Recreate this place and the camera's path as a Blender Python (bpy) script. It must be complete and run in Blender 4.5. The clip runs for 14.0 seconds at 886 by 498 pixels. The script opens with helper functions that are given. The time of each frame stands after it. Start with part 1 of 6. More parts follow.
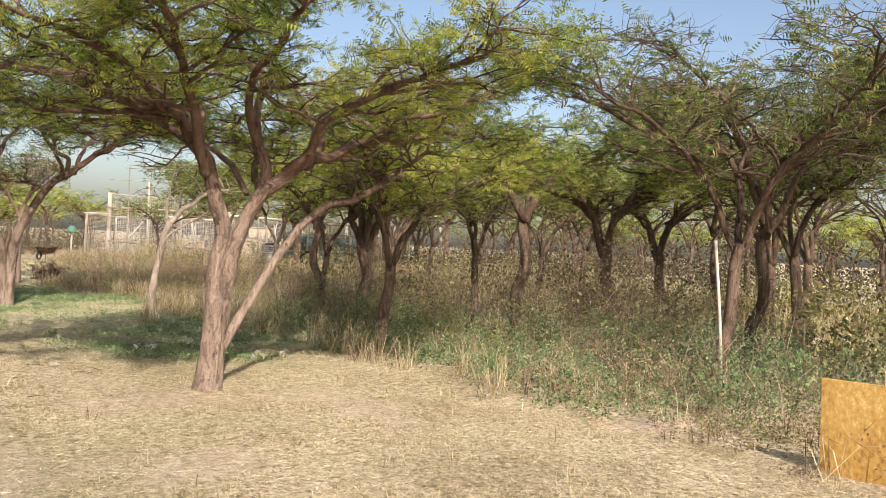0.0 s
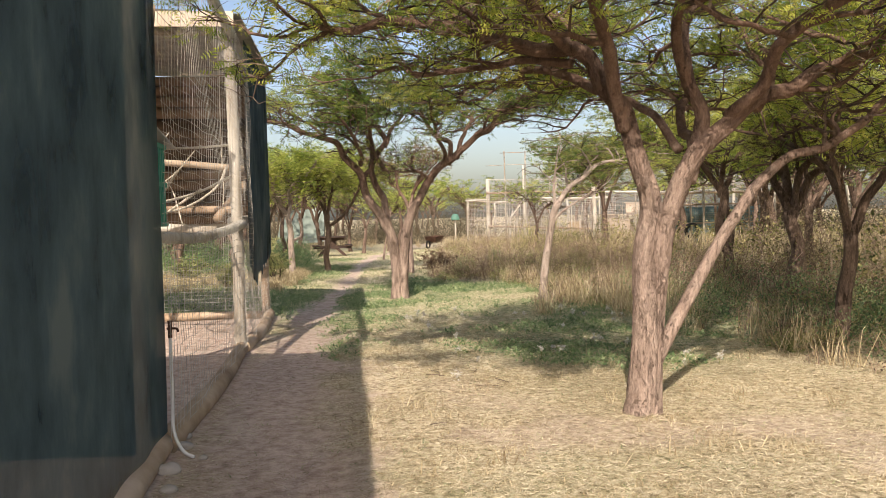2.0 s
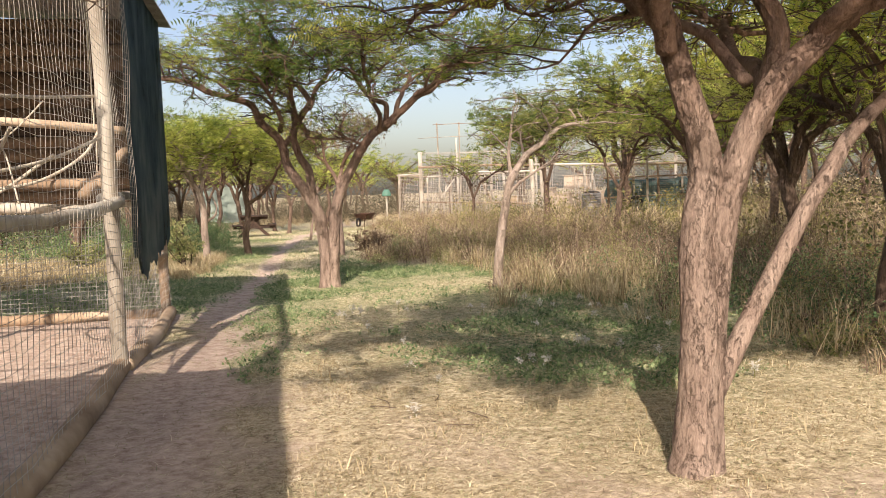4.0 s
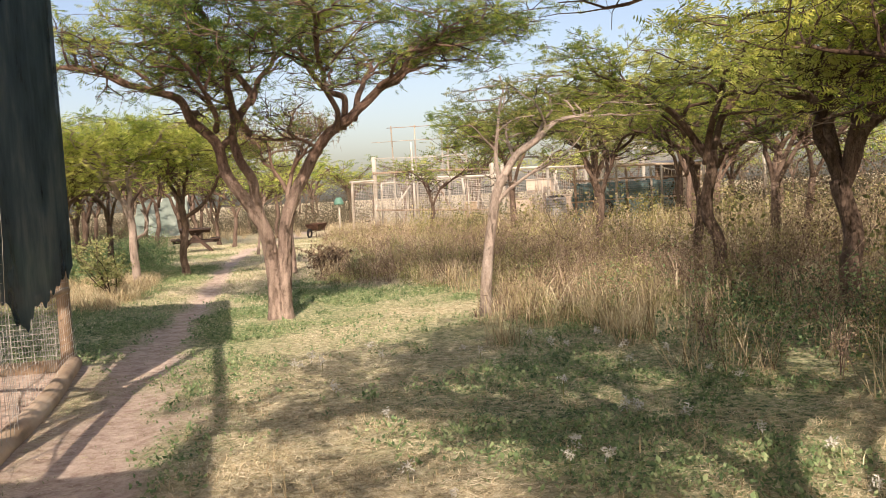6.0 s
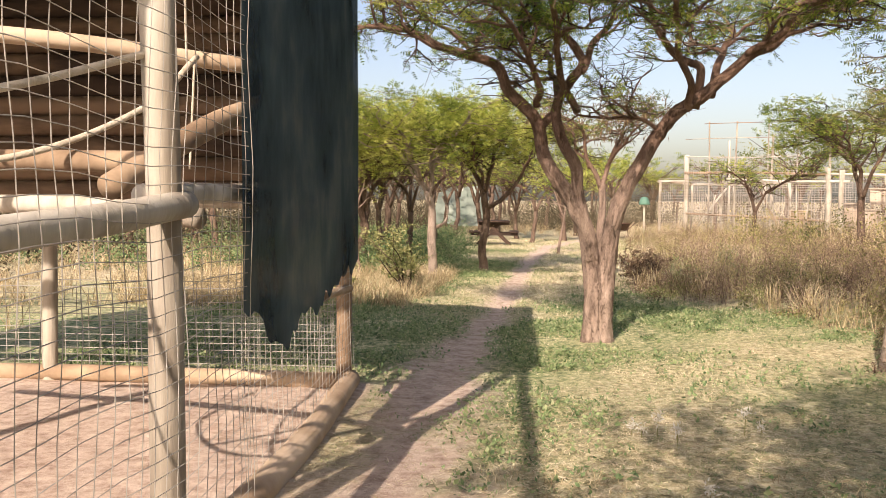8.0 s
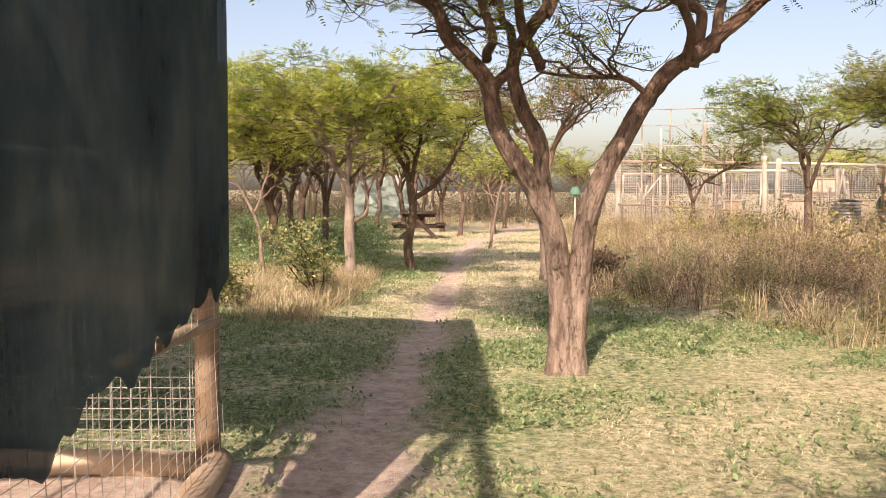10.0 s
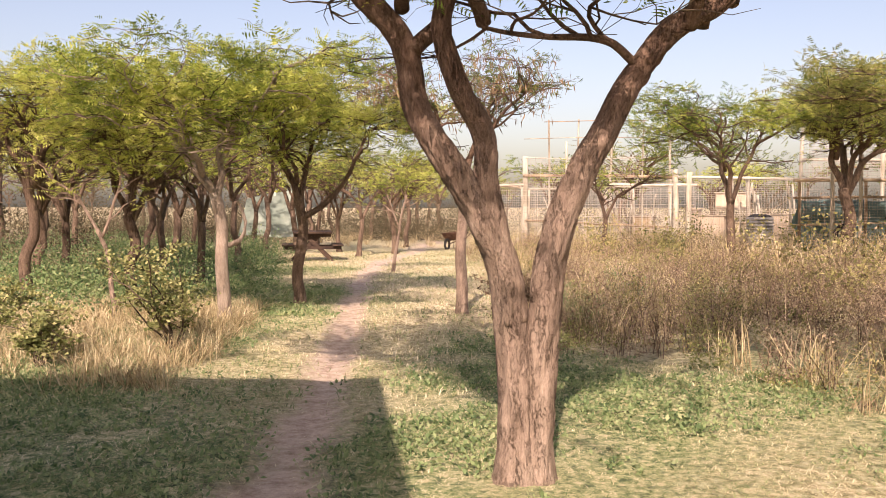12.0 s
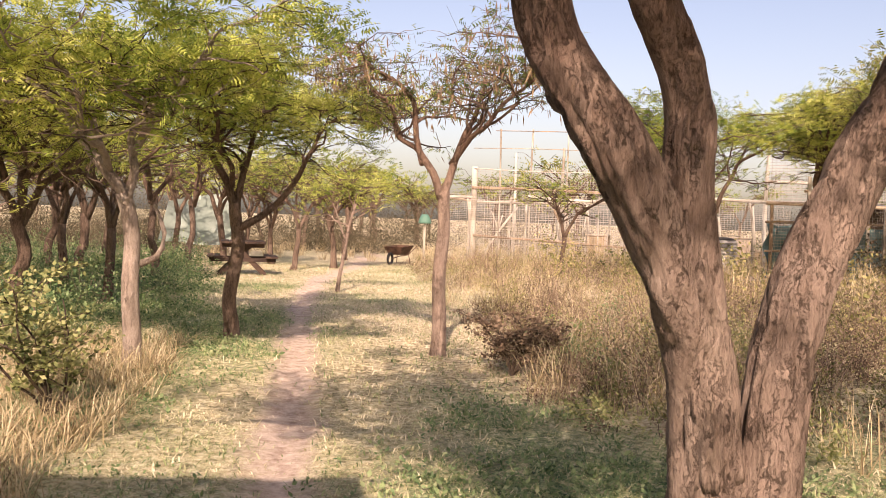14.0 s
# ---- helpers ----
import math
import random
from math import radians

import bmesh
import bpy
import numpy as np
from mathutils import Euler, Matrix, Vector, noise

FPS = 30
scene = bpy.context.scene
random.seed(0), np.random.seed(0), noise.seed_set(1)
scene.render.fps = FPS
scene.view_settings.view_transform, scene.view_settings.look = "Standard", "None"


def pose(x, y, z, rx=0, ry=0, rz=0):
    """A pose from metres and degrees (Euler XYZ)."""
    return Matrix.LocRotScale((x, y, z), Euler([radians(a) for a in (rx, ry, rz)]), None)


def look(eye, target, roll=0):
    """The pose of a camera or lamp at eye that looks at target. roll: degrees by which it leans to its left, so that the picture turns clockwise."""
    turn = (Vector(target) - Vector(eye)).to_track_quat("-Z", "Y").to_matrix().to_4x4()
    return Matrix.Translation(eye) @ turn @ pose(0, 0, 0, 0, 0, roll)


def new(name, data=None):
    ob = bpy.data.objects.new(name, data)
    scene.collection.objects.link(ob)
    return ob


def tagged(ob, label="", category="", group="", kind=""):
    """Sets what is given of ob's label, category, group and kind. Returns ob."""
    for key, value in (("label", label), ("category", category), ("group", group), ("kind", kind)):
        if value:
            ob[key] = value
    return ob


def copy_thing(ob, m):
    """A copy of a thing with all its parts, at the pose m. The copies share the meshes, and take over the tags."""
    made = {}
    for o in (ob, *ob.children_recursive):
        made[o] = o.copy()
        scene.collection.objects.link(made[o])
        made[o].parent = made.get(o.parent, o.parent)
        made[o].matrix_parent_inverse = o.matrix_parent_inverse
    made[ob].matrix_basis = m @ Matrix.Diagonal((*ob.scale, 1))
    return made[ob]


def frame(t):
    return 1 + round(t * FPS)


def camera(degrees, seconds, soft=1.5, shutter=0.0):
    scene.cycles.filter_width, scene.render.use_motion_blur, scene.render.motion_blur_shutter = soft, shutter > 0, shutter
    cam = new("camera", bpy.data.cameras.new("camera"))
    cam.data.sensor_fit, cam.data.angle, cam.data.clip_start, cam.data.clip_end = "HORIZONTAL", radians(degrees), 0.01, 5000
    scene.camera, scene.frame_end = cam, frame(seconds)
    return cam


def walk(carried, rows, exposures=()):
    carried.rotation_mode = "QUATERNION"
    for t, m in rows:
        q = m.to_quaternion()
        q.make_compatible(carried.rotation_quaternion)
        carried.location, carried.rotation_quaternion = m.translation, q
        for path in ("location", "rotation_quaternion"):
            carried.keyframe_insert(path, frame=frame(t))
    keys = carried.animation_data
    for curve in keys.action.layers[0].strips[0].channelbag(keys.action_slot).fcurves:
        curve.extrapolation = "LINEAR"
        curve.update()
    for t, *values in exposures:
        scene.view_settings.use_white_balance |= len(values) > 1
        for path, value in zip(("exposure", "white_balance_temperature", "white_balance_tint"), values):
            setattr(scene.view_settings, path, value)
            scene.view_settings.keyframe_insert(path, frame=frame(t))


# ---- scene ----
cam = camera(54.0, 14.0, soft=0.75)
PATH = [
    (0, (-0.096, -0.046, 1.486), (0.907, 1.684, 1.48), 2.8),
    (0.5, (0.018, 0.461, 1.494), (0.702, 2.34, 1.47), 1.0),
    (1, (0.079, 0.989, 1.494), (0.556, 2.931, 1.468), 0.5),
    (1.5, (0.081, 1.569, 1.463), (0.457, 3.533, 1.412), -0.5),
    (2, (0.078, 2.169, 1.461), (0.295, 4.156, 1.388), -1.3),
    (2.5, (0.119, 2.752, 1.494), (0.252, 4.746, 1.413), -0.5),
    (3, (0.123, 3.253, 1.499), (0.353, 5.237, 1.399), -0.2),
    (3.5, (0.15, 3.8, 1.484), (0.459, 5.772, 1.357), -1.0),
    (4, (0.191, 4.364, 1.43), (0.568, 6.324, 1.298), -2.0),
    (4.2, (0.2, 4.589, 1.442), (0.608, 6.541, 1.3), -2.6),
    (6.3, (0.34, 6.945, 1.488), (0.83, 8.881, 1.37), -3.0),
    (6.5, (0.336, 7.159, 1.48), (0.816, 9.097, 1.365), -3.3),
    (7, (0.305, 7.729, 1.476), (0.635, 9.699, 1.381), -2.1),
    (7.5, (0.24, 8.305, 1.492), (0.22, 10.303, 1.399), -0.0),
    (7.7, (0.197, 8.551, 1.477), (0.032, 10.541, 1.365), 0.4),
    (9.8, (-0.067, 11.024, 1.44), (-0.117, 13.02, 1.322), -0.0),
    (10, (-0.042, 11.24, 1.431), (-0.025, 13.236, 1.297), 0.4),
    (10.5, (0.022, 11.801, 1.421), (0.181, 13.789, 1.269), 0.8),
    (11, (0.106, 12.39, 1.449), (0.312, 14.373, 1.296), 1.3),
    (11.5, (0.073, 12.983, 1.435), (0.315, 14.965, 1.314), 1.4),
    (12, (-0.007, 13.57, 1.441), (0.244, 15.552, 1.345), 0.1),
    (12.5, (-0.033, 14.134, 1.441), (0.312, 16.102, 1.357), 0.1),
    (13, (-0.055, 14.739, 1.466), (0.432, 16.678, 1.408), 0.4),
    (13.5, (-0.13, 15.373, 1.484), (0.353, 17.312, 1.414), 0.7),
    (14, (-0.228, 16.016, 1.483), (0.191, 17.971, 1.414), 2.1),
]
walk(cam, [(t, look(eye, target, roll)) for t, eye, target, roll in PATH], exposures=[(0, 0.42, 6500, 14), (4, 0.44, 6750, 18), (7, 0.56, 7000, 20), (11, 0.6, 7300, 26), (14, 0.62, 7550, 30)])

# ---------- light ----------
SHADE = Vector((0.376, 1.38, -1.0)).normalized()      # the way the sunlight travels
world = bpy.data.worlds.new("sky")
scene.world = world
world.use_nodes = True
wn = world.node_tree.nodes
sky = wn.new("ShaderNodeTexSky")
sky.sky_type = "NISHITA"
sky.sun_disc = False
sky.sun_elevation = math.asin(-SHADE.z)
sky.sun_rotation = math.atan2(-SHADE.x, -SHADE.y)
sky.air_density = 1.0
sky.dust_density = 2.8
sky.ozone_density = 0.5
world.node_tree.links.new(sky.outputs[0], wn["Background"].inputs[0])
wn["Background"].inputs[1].default_value = 0.13
sun_data = bpy.data.lights.new("sun", "SUN")
sun_data.energy = 5.0
sun_data.angle = radians(0.55)
sun_data.color = (1.0, 0.91, 0.78)
sun = new("sun", sun_data)
sun.matrix_world = look(Vector((0, 0, 20)) - 10 * SHADE, (0, 0, 20))

# ---------- small numeric helpers ----------
rng = np.random.default_rng(7)


def vnoise(x, y, seed=0):
    """Smooth value noise in 0..1 for arrays of plane coordinates."""
    x, y = np.asarray(x, float), np.asarray(y, float)
    xi, yi = np.floor(x), np.floor(y)
    u, v = x - xi, y - yi
    u, v = u * u * (3 - 2 * u), v * v * (3 - 2 * v)

    def h(a, b):
        s = np.sin(a * 127.1 + b * 311.7 + seed * 74.7) * 43758.5453
        return s - np.floor(s)
    return (h(xi, yi) * (1 - u) + h(xi + 1, yi) * u) * (1 - v) + (h(xi, yi + 1) * (1 - u) + h(xi + 1, yi + 1) * u) * v


def fbm(x, y, seed=0, octaves=4):
    total, amp, norm = 0, 1.0, 0
    for o in range(octaves):
        total = total + amp * vnoise(x * 2 ** o, y * 2 ** o, seed + 13 * o)
        norm += amp
        amp *= 0.5
    return total / norm


class Soup:
    """Collects vertices and faces as arrays, for one mesh."""

    def __init__(self):
        self.v, self.f, self.n = [], [], 0

    def add(self, v, *faces):
        v = np.asarray(v, float).reshape(-1, 3)
        self.v.append(v)
        self.f += [np.asarray(f, int) + self.n for f in faces]
        self.n += len(v)
        return self

    def mesh(self, name, material, smooth=False):
        me = bpy.data.meshes.new(name)
        if not self.v:
            return me
        v = np.concatenate(self.v)
        me.vertices.add(len(v))
        me.vertices.foreach_set("co", v.astype(np.float32).ravel())
        loops = np.concatenate([f.ravel() for f in self.f])
        sizes = np.concatenate([np.full(len(f), f.shape[1]) for f in self.f])
        me.loops.add(len(loops))
        me.loops.foreach_set("vertex_index", loops.astype(np.int32))
        me.polygons.add(len(sizes))
        me.polygons.foreach_set("loop_start", (np.cumsum(sizes) - sizes).astype(np.int32))
        me.polygons.foreach_set("use_smooth", np.full(len(sizes), smooth))
        me.update(calc_edges=True)
        me.materials.append(material)
        return me


def smooth_line(points, step):
    """A Catmull-Rom line through points, resampled at about that step."""
    p = np.asarray(points, float)
    if len(p) == 2:
        n = max(2, int(np.linalg.norm(p[1] - p[0]) / step) + 1)
        return p[0] + (p[1] - p[0]) * np.linspace(0, 1, n)[:, None]
    q = np.vstack([2 * p[0] - p[1], p, 2 * p[-1] - p[-2]])
    out = []
    for a, b, c, d in zip(q, q[1:], q[2:], q[3:]):
        n = max(2, int(np.linalg.norm(c - b) / step))
        t = np.linspace(0, 1, n, endpoint=False)[:, None]
        out.append(0.5 * (2 * b + (c - a) * t + (2 * a - 5 * b + 4 * c - d) * t ** 2 + (3 * b - a - 3 * c + d) * t ** 3))
    return np.vstack([*out, p[-1:]])


def tube(soup, line, radii, sides=8, rough=0.0, seed=0, cap=True):
    """A tube along a line; rough roughens its skin with long ridges."""
    line = np.asarray(line, float)
    n = len(line)
    radii = np.broadcast_to(np.asarray(radii, float), (n,))
    tan = np.gradient(line, axis=0)
    tan /= np.linalg.norm(tan, axis=1)[:, None] + 1e-9
    ref = np.array([1.0, 0.05, 0.02]) if abs(tan[0][0]) < 0.8 else np.array([0.0, 0.1, 1.0])
    a = np.cross(tan, ref)
    a /= np.linalg.norm(a, axis=1)[:, None] + 1e-9
    b = np.cross(tan, a)
    ang = np.linspace(0, 2 * np.pi, sides, endpoint=False)
    r = np.repeat(radii[:, None], sides, 1)
    if rough:
        along = np.concatenate([[0], np.cumsum(np.linalg.norm(np.diff(line, axis=0), axis=1))])
        A, S = np.meshgrid(ang, along)
        big = 0.5 * np.sin(2 * A + 3 * S + seed) * np.sin(2.1 * S + seed) + 0.35 * np.sin(3 * A - 5 * S + 2 * seed)
        r = r * (1 + 0.10 * min(1, rough * 6) * big)
        if sides > 20:
            cells = sides / 3.0
            w = A / (2 * np.pi) * cells + 1.1 * fbm(A * 2, S * 7, seed + 3, 2)
            ridge = 1 - 2 * np.abs(vnoise(w, S * 9 + 5 * vnoise(w * 0.7, S * 3, 5), seed) - 0.5)
            fine = fbm(w * 2.0, S * 30, seed + 9, 2) - 0.5
            r = r - rough * 0.13 * np.clip(ridge - 0.55, 0, 1) * 2.2 * np.minimum(1, r / 0.08) + rough * 0.03 * fine
    v = line[:, None, :] + r[:, :, None] * (np.cos(ang)[None, :, None] * a[:, None, :] + np.sin(ang)[None, :, None] * b[:, None, :])
    i = np.arange(n - 1)[:, None] * sides
    j = np.arange(sides)[None, :]
    k = (np.arange(sides)[None, :] + 1) % sides
    quads = np.stack([i + j, i + k, i + sides + k, i + sides + j], -1).reshape(-1, 4)
    faces = [quads]
    if cap:
        faces += [np.arange(sides)[None, ::-1], (n - 1) * sides + np.arange(sides)[None, :]]
    soup.add(v.reshape(-1, 3), *faces)


def box(soup, lo, hi, turn=None, at=None):
    """A block from corner to corner, then turned and moved."""
    v = np.array([[x, y, z] for x in (lo[0], hi[0]) for y in (lo[1], hi[1]) for z in (lo[2], hi[2])], float)
    if turn is not None:
        v = v @ np.array(turn.to_3x3()).T
    if at is not None:
        v = v + np.asarray(at, float)
    soup.add(v, [[0, 1, 3, 2], [4, 6, 7, 5], [0, 4, 5, 1], [2, 3, 7, 6], [0, 2, 6, 4], [1, 5, 7, 3]])


def part(name, soup, material, parent=None, label="", smooth=False, bevel=0.0):
    """Links a soup as one mesh object under a thing or a part."""
    ob = new(name, soup.mesh(name, material, smooth))
    if bevel:
        m = ob.modifiers.new("edge", "BEVEL")
        m.width, m.segments, m.limit_method = bevel, 2, "ANGLE"
    if parent:
        ob.parent = parent
    if label:
        ob["label"] = label
    return ob


def thing(name, label, category, at=(0, 0, 0), turn=0.0, group="", kind=""):
    ob = new(name)
    ob.empty_display_size = 0.2
    ob.matrix_basis = pose(*at, 0, 0, turn)
    return tagged(ob, label, category, group, kind)


# ---------- materials ----------
def material(name, colours, scale=8.0, rough=0.85, bump=0.3, bump_scale=60.0, stretch=(1, 1, 1), island=0.0, obj=0.0,
             through_light=0.0, see_through=0.0, metal=0.0, bump_dist=0.01, detail=6.0, glint=0.3, big=0.0):
    """A procedural surface: two-scale noise over a ramp of colours, with bump and optional variation per piece."""
    m = bpy.data.materials.new(name)
    m.use_nodes = True
    nt = m.node_tree
    nd, ln = nt.nodes, nt.links.new
    bsdf = nd["Principled BSDF"]
    out = nd["Material Output"]
    tc = nd.new("ShaderNodeTexCoord")
    mp = nd.new("ShaderNodeMapping")
    mp.inputs["Scale"].default_value = stretch
    ln(tc.outputs["Object"], mp.inputs[0])
    n1 = nd.new("ShaderNodeTexNoise")
    n1.inputs["Scale"].default_value = scale
    n1.inputs["Detail"].default_value = detail
    n1.inputs["Roughness"].default_value = 0.65
    ln(mp.outputs[0], n1.inputs["Vector"])
    value = n1.outputs["Fac"]

    def math_node(op, a, b):
        q = nd.new("ShaderNodeMath")
        q.operation = op
        for s, x in zip(q.inputs, (a, b)):
            if isinstance(x, (int, float)):
                s.default_value = x
            else:
                ln(x, s)
        return q.outputs[0]
    if big:
        n3 = nd.new("ShaderNodeTexNoise")
        n3.inputs["Scale"].default_value = big
        n3.inputs["Detail"].default_value = 3
        ln(tc.outputs["Object"], n3.inputs["Vector"])
        value = math_node("ADD", value, math_node("MULTIPLY", math_node("SUBTRACT", n3.outputs["Fac"], 0.5), 0.9))
    if island:
        geo = nd.new("ShaderNodeNewGeometry")
        value = math_node("ADD", value, math_node("MULTIPLY", math_node("SUBTRACT", geo.outputs["Random Per Island"], 0.5), island))
    if obj:
        info = nd.new("ShaderNodeObjectInfo")
        value = math_node("ADD", value, math_node("MULTIPLY", math_node("SUBTRACT", info.outputs["Random"], 0.5), obj))
    ramp = nd.new("ShaderNodeValToRGB")
    els = ramp.color_ramp.elements
    n = len(colours)
    for i, c in enumerate(colours):
        pos = 0.28 + 0.44 * i / max(1, n - 1)
        e = els[i] if i < 2 else els.new(pos)
        e.position = pos
        e.color = (*c, 1)
    ln(value, ramp.inputs[0])
    ln(ramp.outputs[0], bsdf.inputs["Base Color"])
    bsdf.inputs["Roughness"].default_value = rough
    bsdf.inputs["Metallic"].default_value = metal
    bsdf.inputs["Specular IOR Level"].default_value = glint
    if bump:
        n2 = nd.new("ShaderNodeTexNoise")
        n2.inputs["Scale"].default_value = bump_scale
        n2.inputs["Detail"].default_value = 5
        ln(mp.outputs[0], n2.inputs["Vector"])
        bp = nd.new("ShaderNodeBump")
        bp.inputs["Strength"].default_value = bump
        bp.inputs["Distance"].default_value = bump_dist
        ln(n2.outputs["Fac"], bp.inputs["Height"])
        ln(bp.outputs[0], bsdf.inputs["Normal"])
    last = bsdf.outputs[0]
    if through_light:
        tr = nd.new("ShaderNodeBsdfTranslucent")
        ln(ramp.outputs[0], tr.inputs[0])
        mx = nd.new("ShaderNodeMixShader")
        mx.inputs[0].default_value = through_light
        ln(last, mx.inputs[1])
        ln(tr.outputs[0], mx.inputs[2])
        last = mx.outputs[0]
    if see_through:
        tp = nd.new("ShaderNodeBsdfTransparent")
        mx = nd.new("ShaderNodeMixShader")
        mx.inputs[0].default_value = see_through
        ln(last, mx.inputs[1])
        ln(tp.outputs[0], mx.inputs[2])
        last = mx.outputs[0]
    ln(last, out.inputs[0])
    return m


def bark_material(name, crack, plates, scale, obj=0.0, upper=(1, 1, 1), rise=(1.3, 2.3)):
    """Furrowed bark: narrow upright fissures between mottled plates; upper multiplies the plate colour high on the
    limbs.
    """
    m = bpy.data.materials.new(name)
    m.use_nodes = True
    nd, ln = m.node_tree.nodes, m.node_tree.links.new
    bsdf = nd["Principled BSDF"]
    bsdf.inputs["Roughness"].default_value, bsdf.inputs["Specular IOR Level"].default_value = 0.95, 0.08

    def noise_at(vector, size, detail, rough):
        t = nd.new("ShaderNodeTexNoise")
        t.inputs["Scale"].default_value, t.inputs["Detail"].default_value, t.inputs["Roughness"].default_value = size, detail, rough
        ln(vector, t.inputs["Vector"])
        return t

    def sums(op, a, b, c=None):
        q = nd.new("ShaderNodeMath")
        q.operation = op
        for socket, x in zip(q.inputs, (a, b, c)):
            if isinstance(x, (int, float)):
                socket.default_value = x
            elif x is not None:
                ln(x, socket)
        return q.outputs[0]

    def smooth_step(value, lo, hi):
        r = nd.new("ShaderNodeMapRange")
        r.interpolation_type = "SMOOTHSTEP"
        r.inputs[1].default_value, r.inputs[2].default_value = lo, hi
        ln(value, r.inputs[0])
        return r.outputs[0]

    def blend(fac, a, b, kind="MIX"):
        q = nd.new("ShaderNodeMix")
        q.data_type, q.blend_type = "RGBA", kind
        for socket, x in ((q.inputs[0], fac), (q.inputs[6], a), (q.inputs[7], b)):
            if isinstance(x, tuple):
                socket.default_value = (*x, 1)
            elif isinstance(x, (int, float)):
                socket.default_value = x
            else:
                ln(x, socket)
        return q.outputs[2]
    tc, mp = nd.new("ShaderNodeTexCoord"), nd.new("ShaderNodeMapping")
    mp.inputs["Scale"].default_value = (1, 1, 0.2)
    ln(tc.outputs["Object"], mp.inputs[0])
    warp = noise_at(tc.outputs["Object"], 16, 7, 0.72)
    add = nd.new("ShaderNodeVectorMath")
    add.operation = "MULTIPLY_ADD"
    ln(warp.outputs["Color"], add.inputs[0])
    add.inputs[1].default_value = (0.09, 0.09, 0.05)
    ln(mp.outputs[0], add.inputs[2])
    cell = nd.new("ShaderNodeTexVoronoi")
    cell.feature = "DISTANCE_TO_EDGE"
    cell.inputs["Scale"].default_value = scale
    ln(add.outputs[0], cell.inputs["Vector"])
    fray = noise_at(mp.outputs[0], 90, 5, 0.7).outputs["Fac"]
    broken = noise_at(add.outputs[0], 26, 4, 0.6).outputs["Fac"]
    gap = smooth_step(sums("MULTIPLY_ADD", broken, 0.5, sums("MULTIPLY_ADD", fray, 0.3, cell.outputs["Distance"])), 0.26, 0.47)
    tone = noise_at(add.outputs[0], 7, 8, 0.72).outputs["Fac"]
    fleck = noise_at(mp.outputs[0], 120, 5, 0.75).outputs["Fac"]
    value = sums("ADD", sums("MULTIPLY", tone, 0.55), sums("MULTIPLY", fleck, 0.45))
    if obj:
        info = nd.new("ShaderNodeObjectInfo")
        value = sums("MULTIPLY_ADD", info.outputs["Random"], obj, value)
    ramp = nd.new("ShaderNodeValToRGB")
    for k, c in enumerate(plates):
        p = 0.37 + 0.26 * k / (len(plates) - 1)
        e = ramp.color_ramp.elements[k] if k < 2 else ramp.color_ramp.elements.new(p)
        e.position, e.color = p, (*c, 1)
    ln(value, ramp.inputs[0])
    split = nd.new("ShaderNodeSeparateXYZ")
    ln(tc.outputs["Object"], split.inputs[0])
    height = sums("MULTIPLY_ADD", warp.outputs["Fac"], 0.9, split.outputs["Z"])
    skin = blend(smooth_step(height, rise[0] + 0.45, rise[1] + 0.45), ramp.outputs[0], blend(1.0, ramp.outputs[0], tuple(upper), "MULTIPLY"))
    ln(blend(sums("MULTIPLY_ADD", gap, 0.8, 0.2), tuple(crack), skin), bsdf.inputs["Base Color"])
    bp = nd.new("ShaderNodeBump")
    bp.inputs["Strength"].default_value, bp.inputs["Distance"].default_value = 1.0, 0.02
    ln(sums("MULTIPLY_ADD", fleck, 0.5, gap), bp.inputs["Height"])
    ln(bp.outputs[0], bsdf.inputs["Normal"])
    return m


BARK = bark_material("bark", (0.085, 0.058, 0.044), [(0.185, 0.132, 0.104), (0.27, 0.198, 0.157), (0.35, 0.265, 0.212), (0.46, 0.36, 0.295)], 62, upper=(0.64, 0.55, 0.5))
BARK_PALE = bark_material("pale_bark", (0.17, 0.125, 0.10), [(0.24, 0.18, 0.145), (0.33, 0.26, 0.21), (0.42, 0.345, 0.285), (0.52, 0.44, 0.37)], 70)
BARK_DARK = bark_material("dark_bark", (0.03, 0.02, 0.016), [(0.05, 0.034, 0.026), (0.10, 0.07, 0.053), (0.17, 0.12, 0.09), (0.26, 0.19, 0.145)], 40, 0.08, upper=(0.75, 0.7, 0.66))
TWIG = material("twig", [(0.05, 0.036, 0.028), (0.11, 0.08, 0.06), (0.20, 0.155, 0.115)], 6, 0.9, 0, island=0.5, glint=0.1)
LEAF = material("acacia_leaf", [(0.083, 0.147, 0.033), (0.206, 0.289, 0.05), (0.378, 0.425, 0.071), (0.555, 0.537, 0.112)], 4.5, 0.6, 0, island=0.22, through_light=0.45, glint=0.25, big=0.8, detail=3, obj=0.15)
LEAF_YELLOW = material("yellow_green_leaf", [(0.142, 0.212, 0.046), (0.312, 0.39, 0.073), (0.51, 0.545, 0.12), (0.62, 0.62, 0.212)], 4.5, 0.6, 0, island=0.22, through_light=0.45, glint=0.25, detail=3, obj=0.15, big=0.8)
LEAF_DULL = material("dull_leaf", [(0.059, 0.1, 0.029), (0.142, 0.201, 0.047), (0.283, 0.307, 0.083), (0.425, 0.378, 0.13)], 4.5, 0.65, 0, island=0.25, through_light=0.42, glint=0.2, detail=3, obj=0.2)
POD = material("dry_pod", [(0.14, 0.09, 0.05), (0.30, 0.21, 0.12)], 5, 0.8, 0, island=0.6)
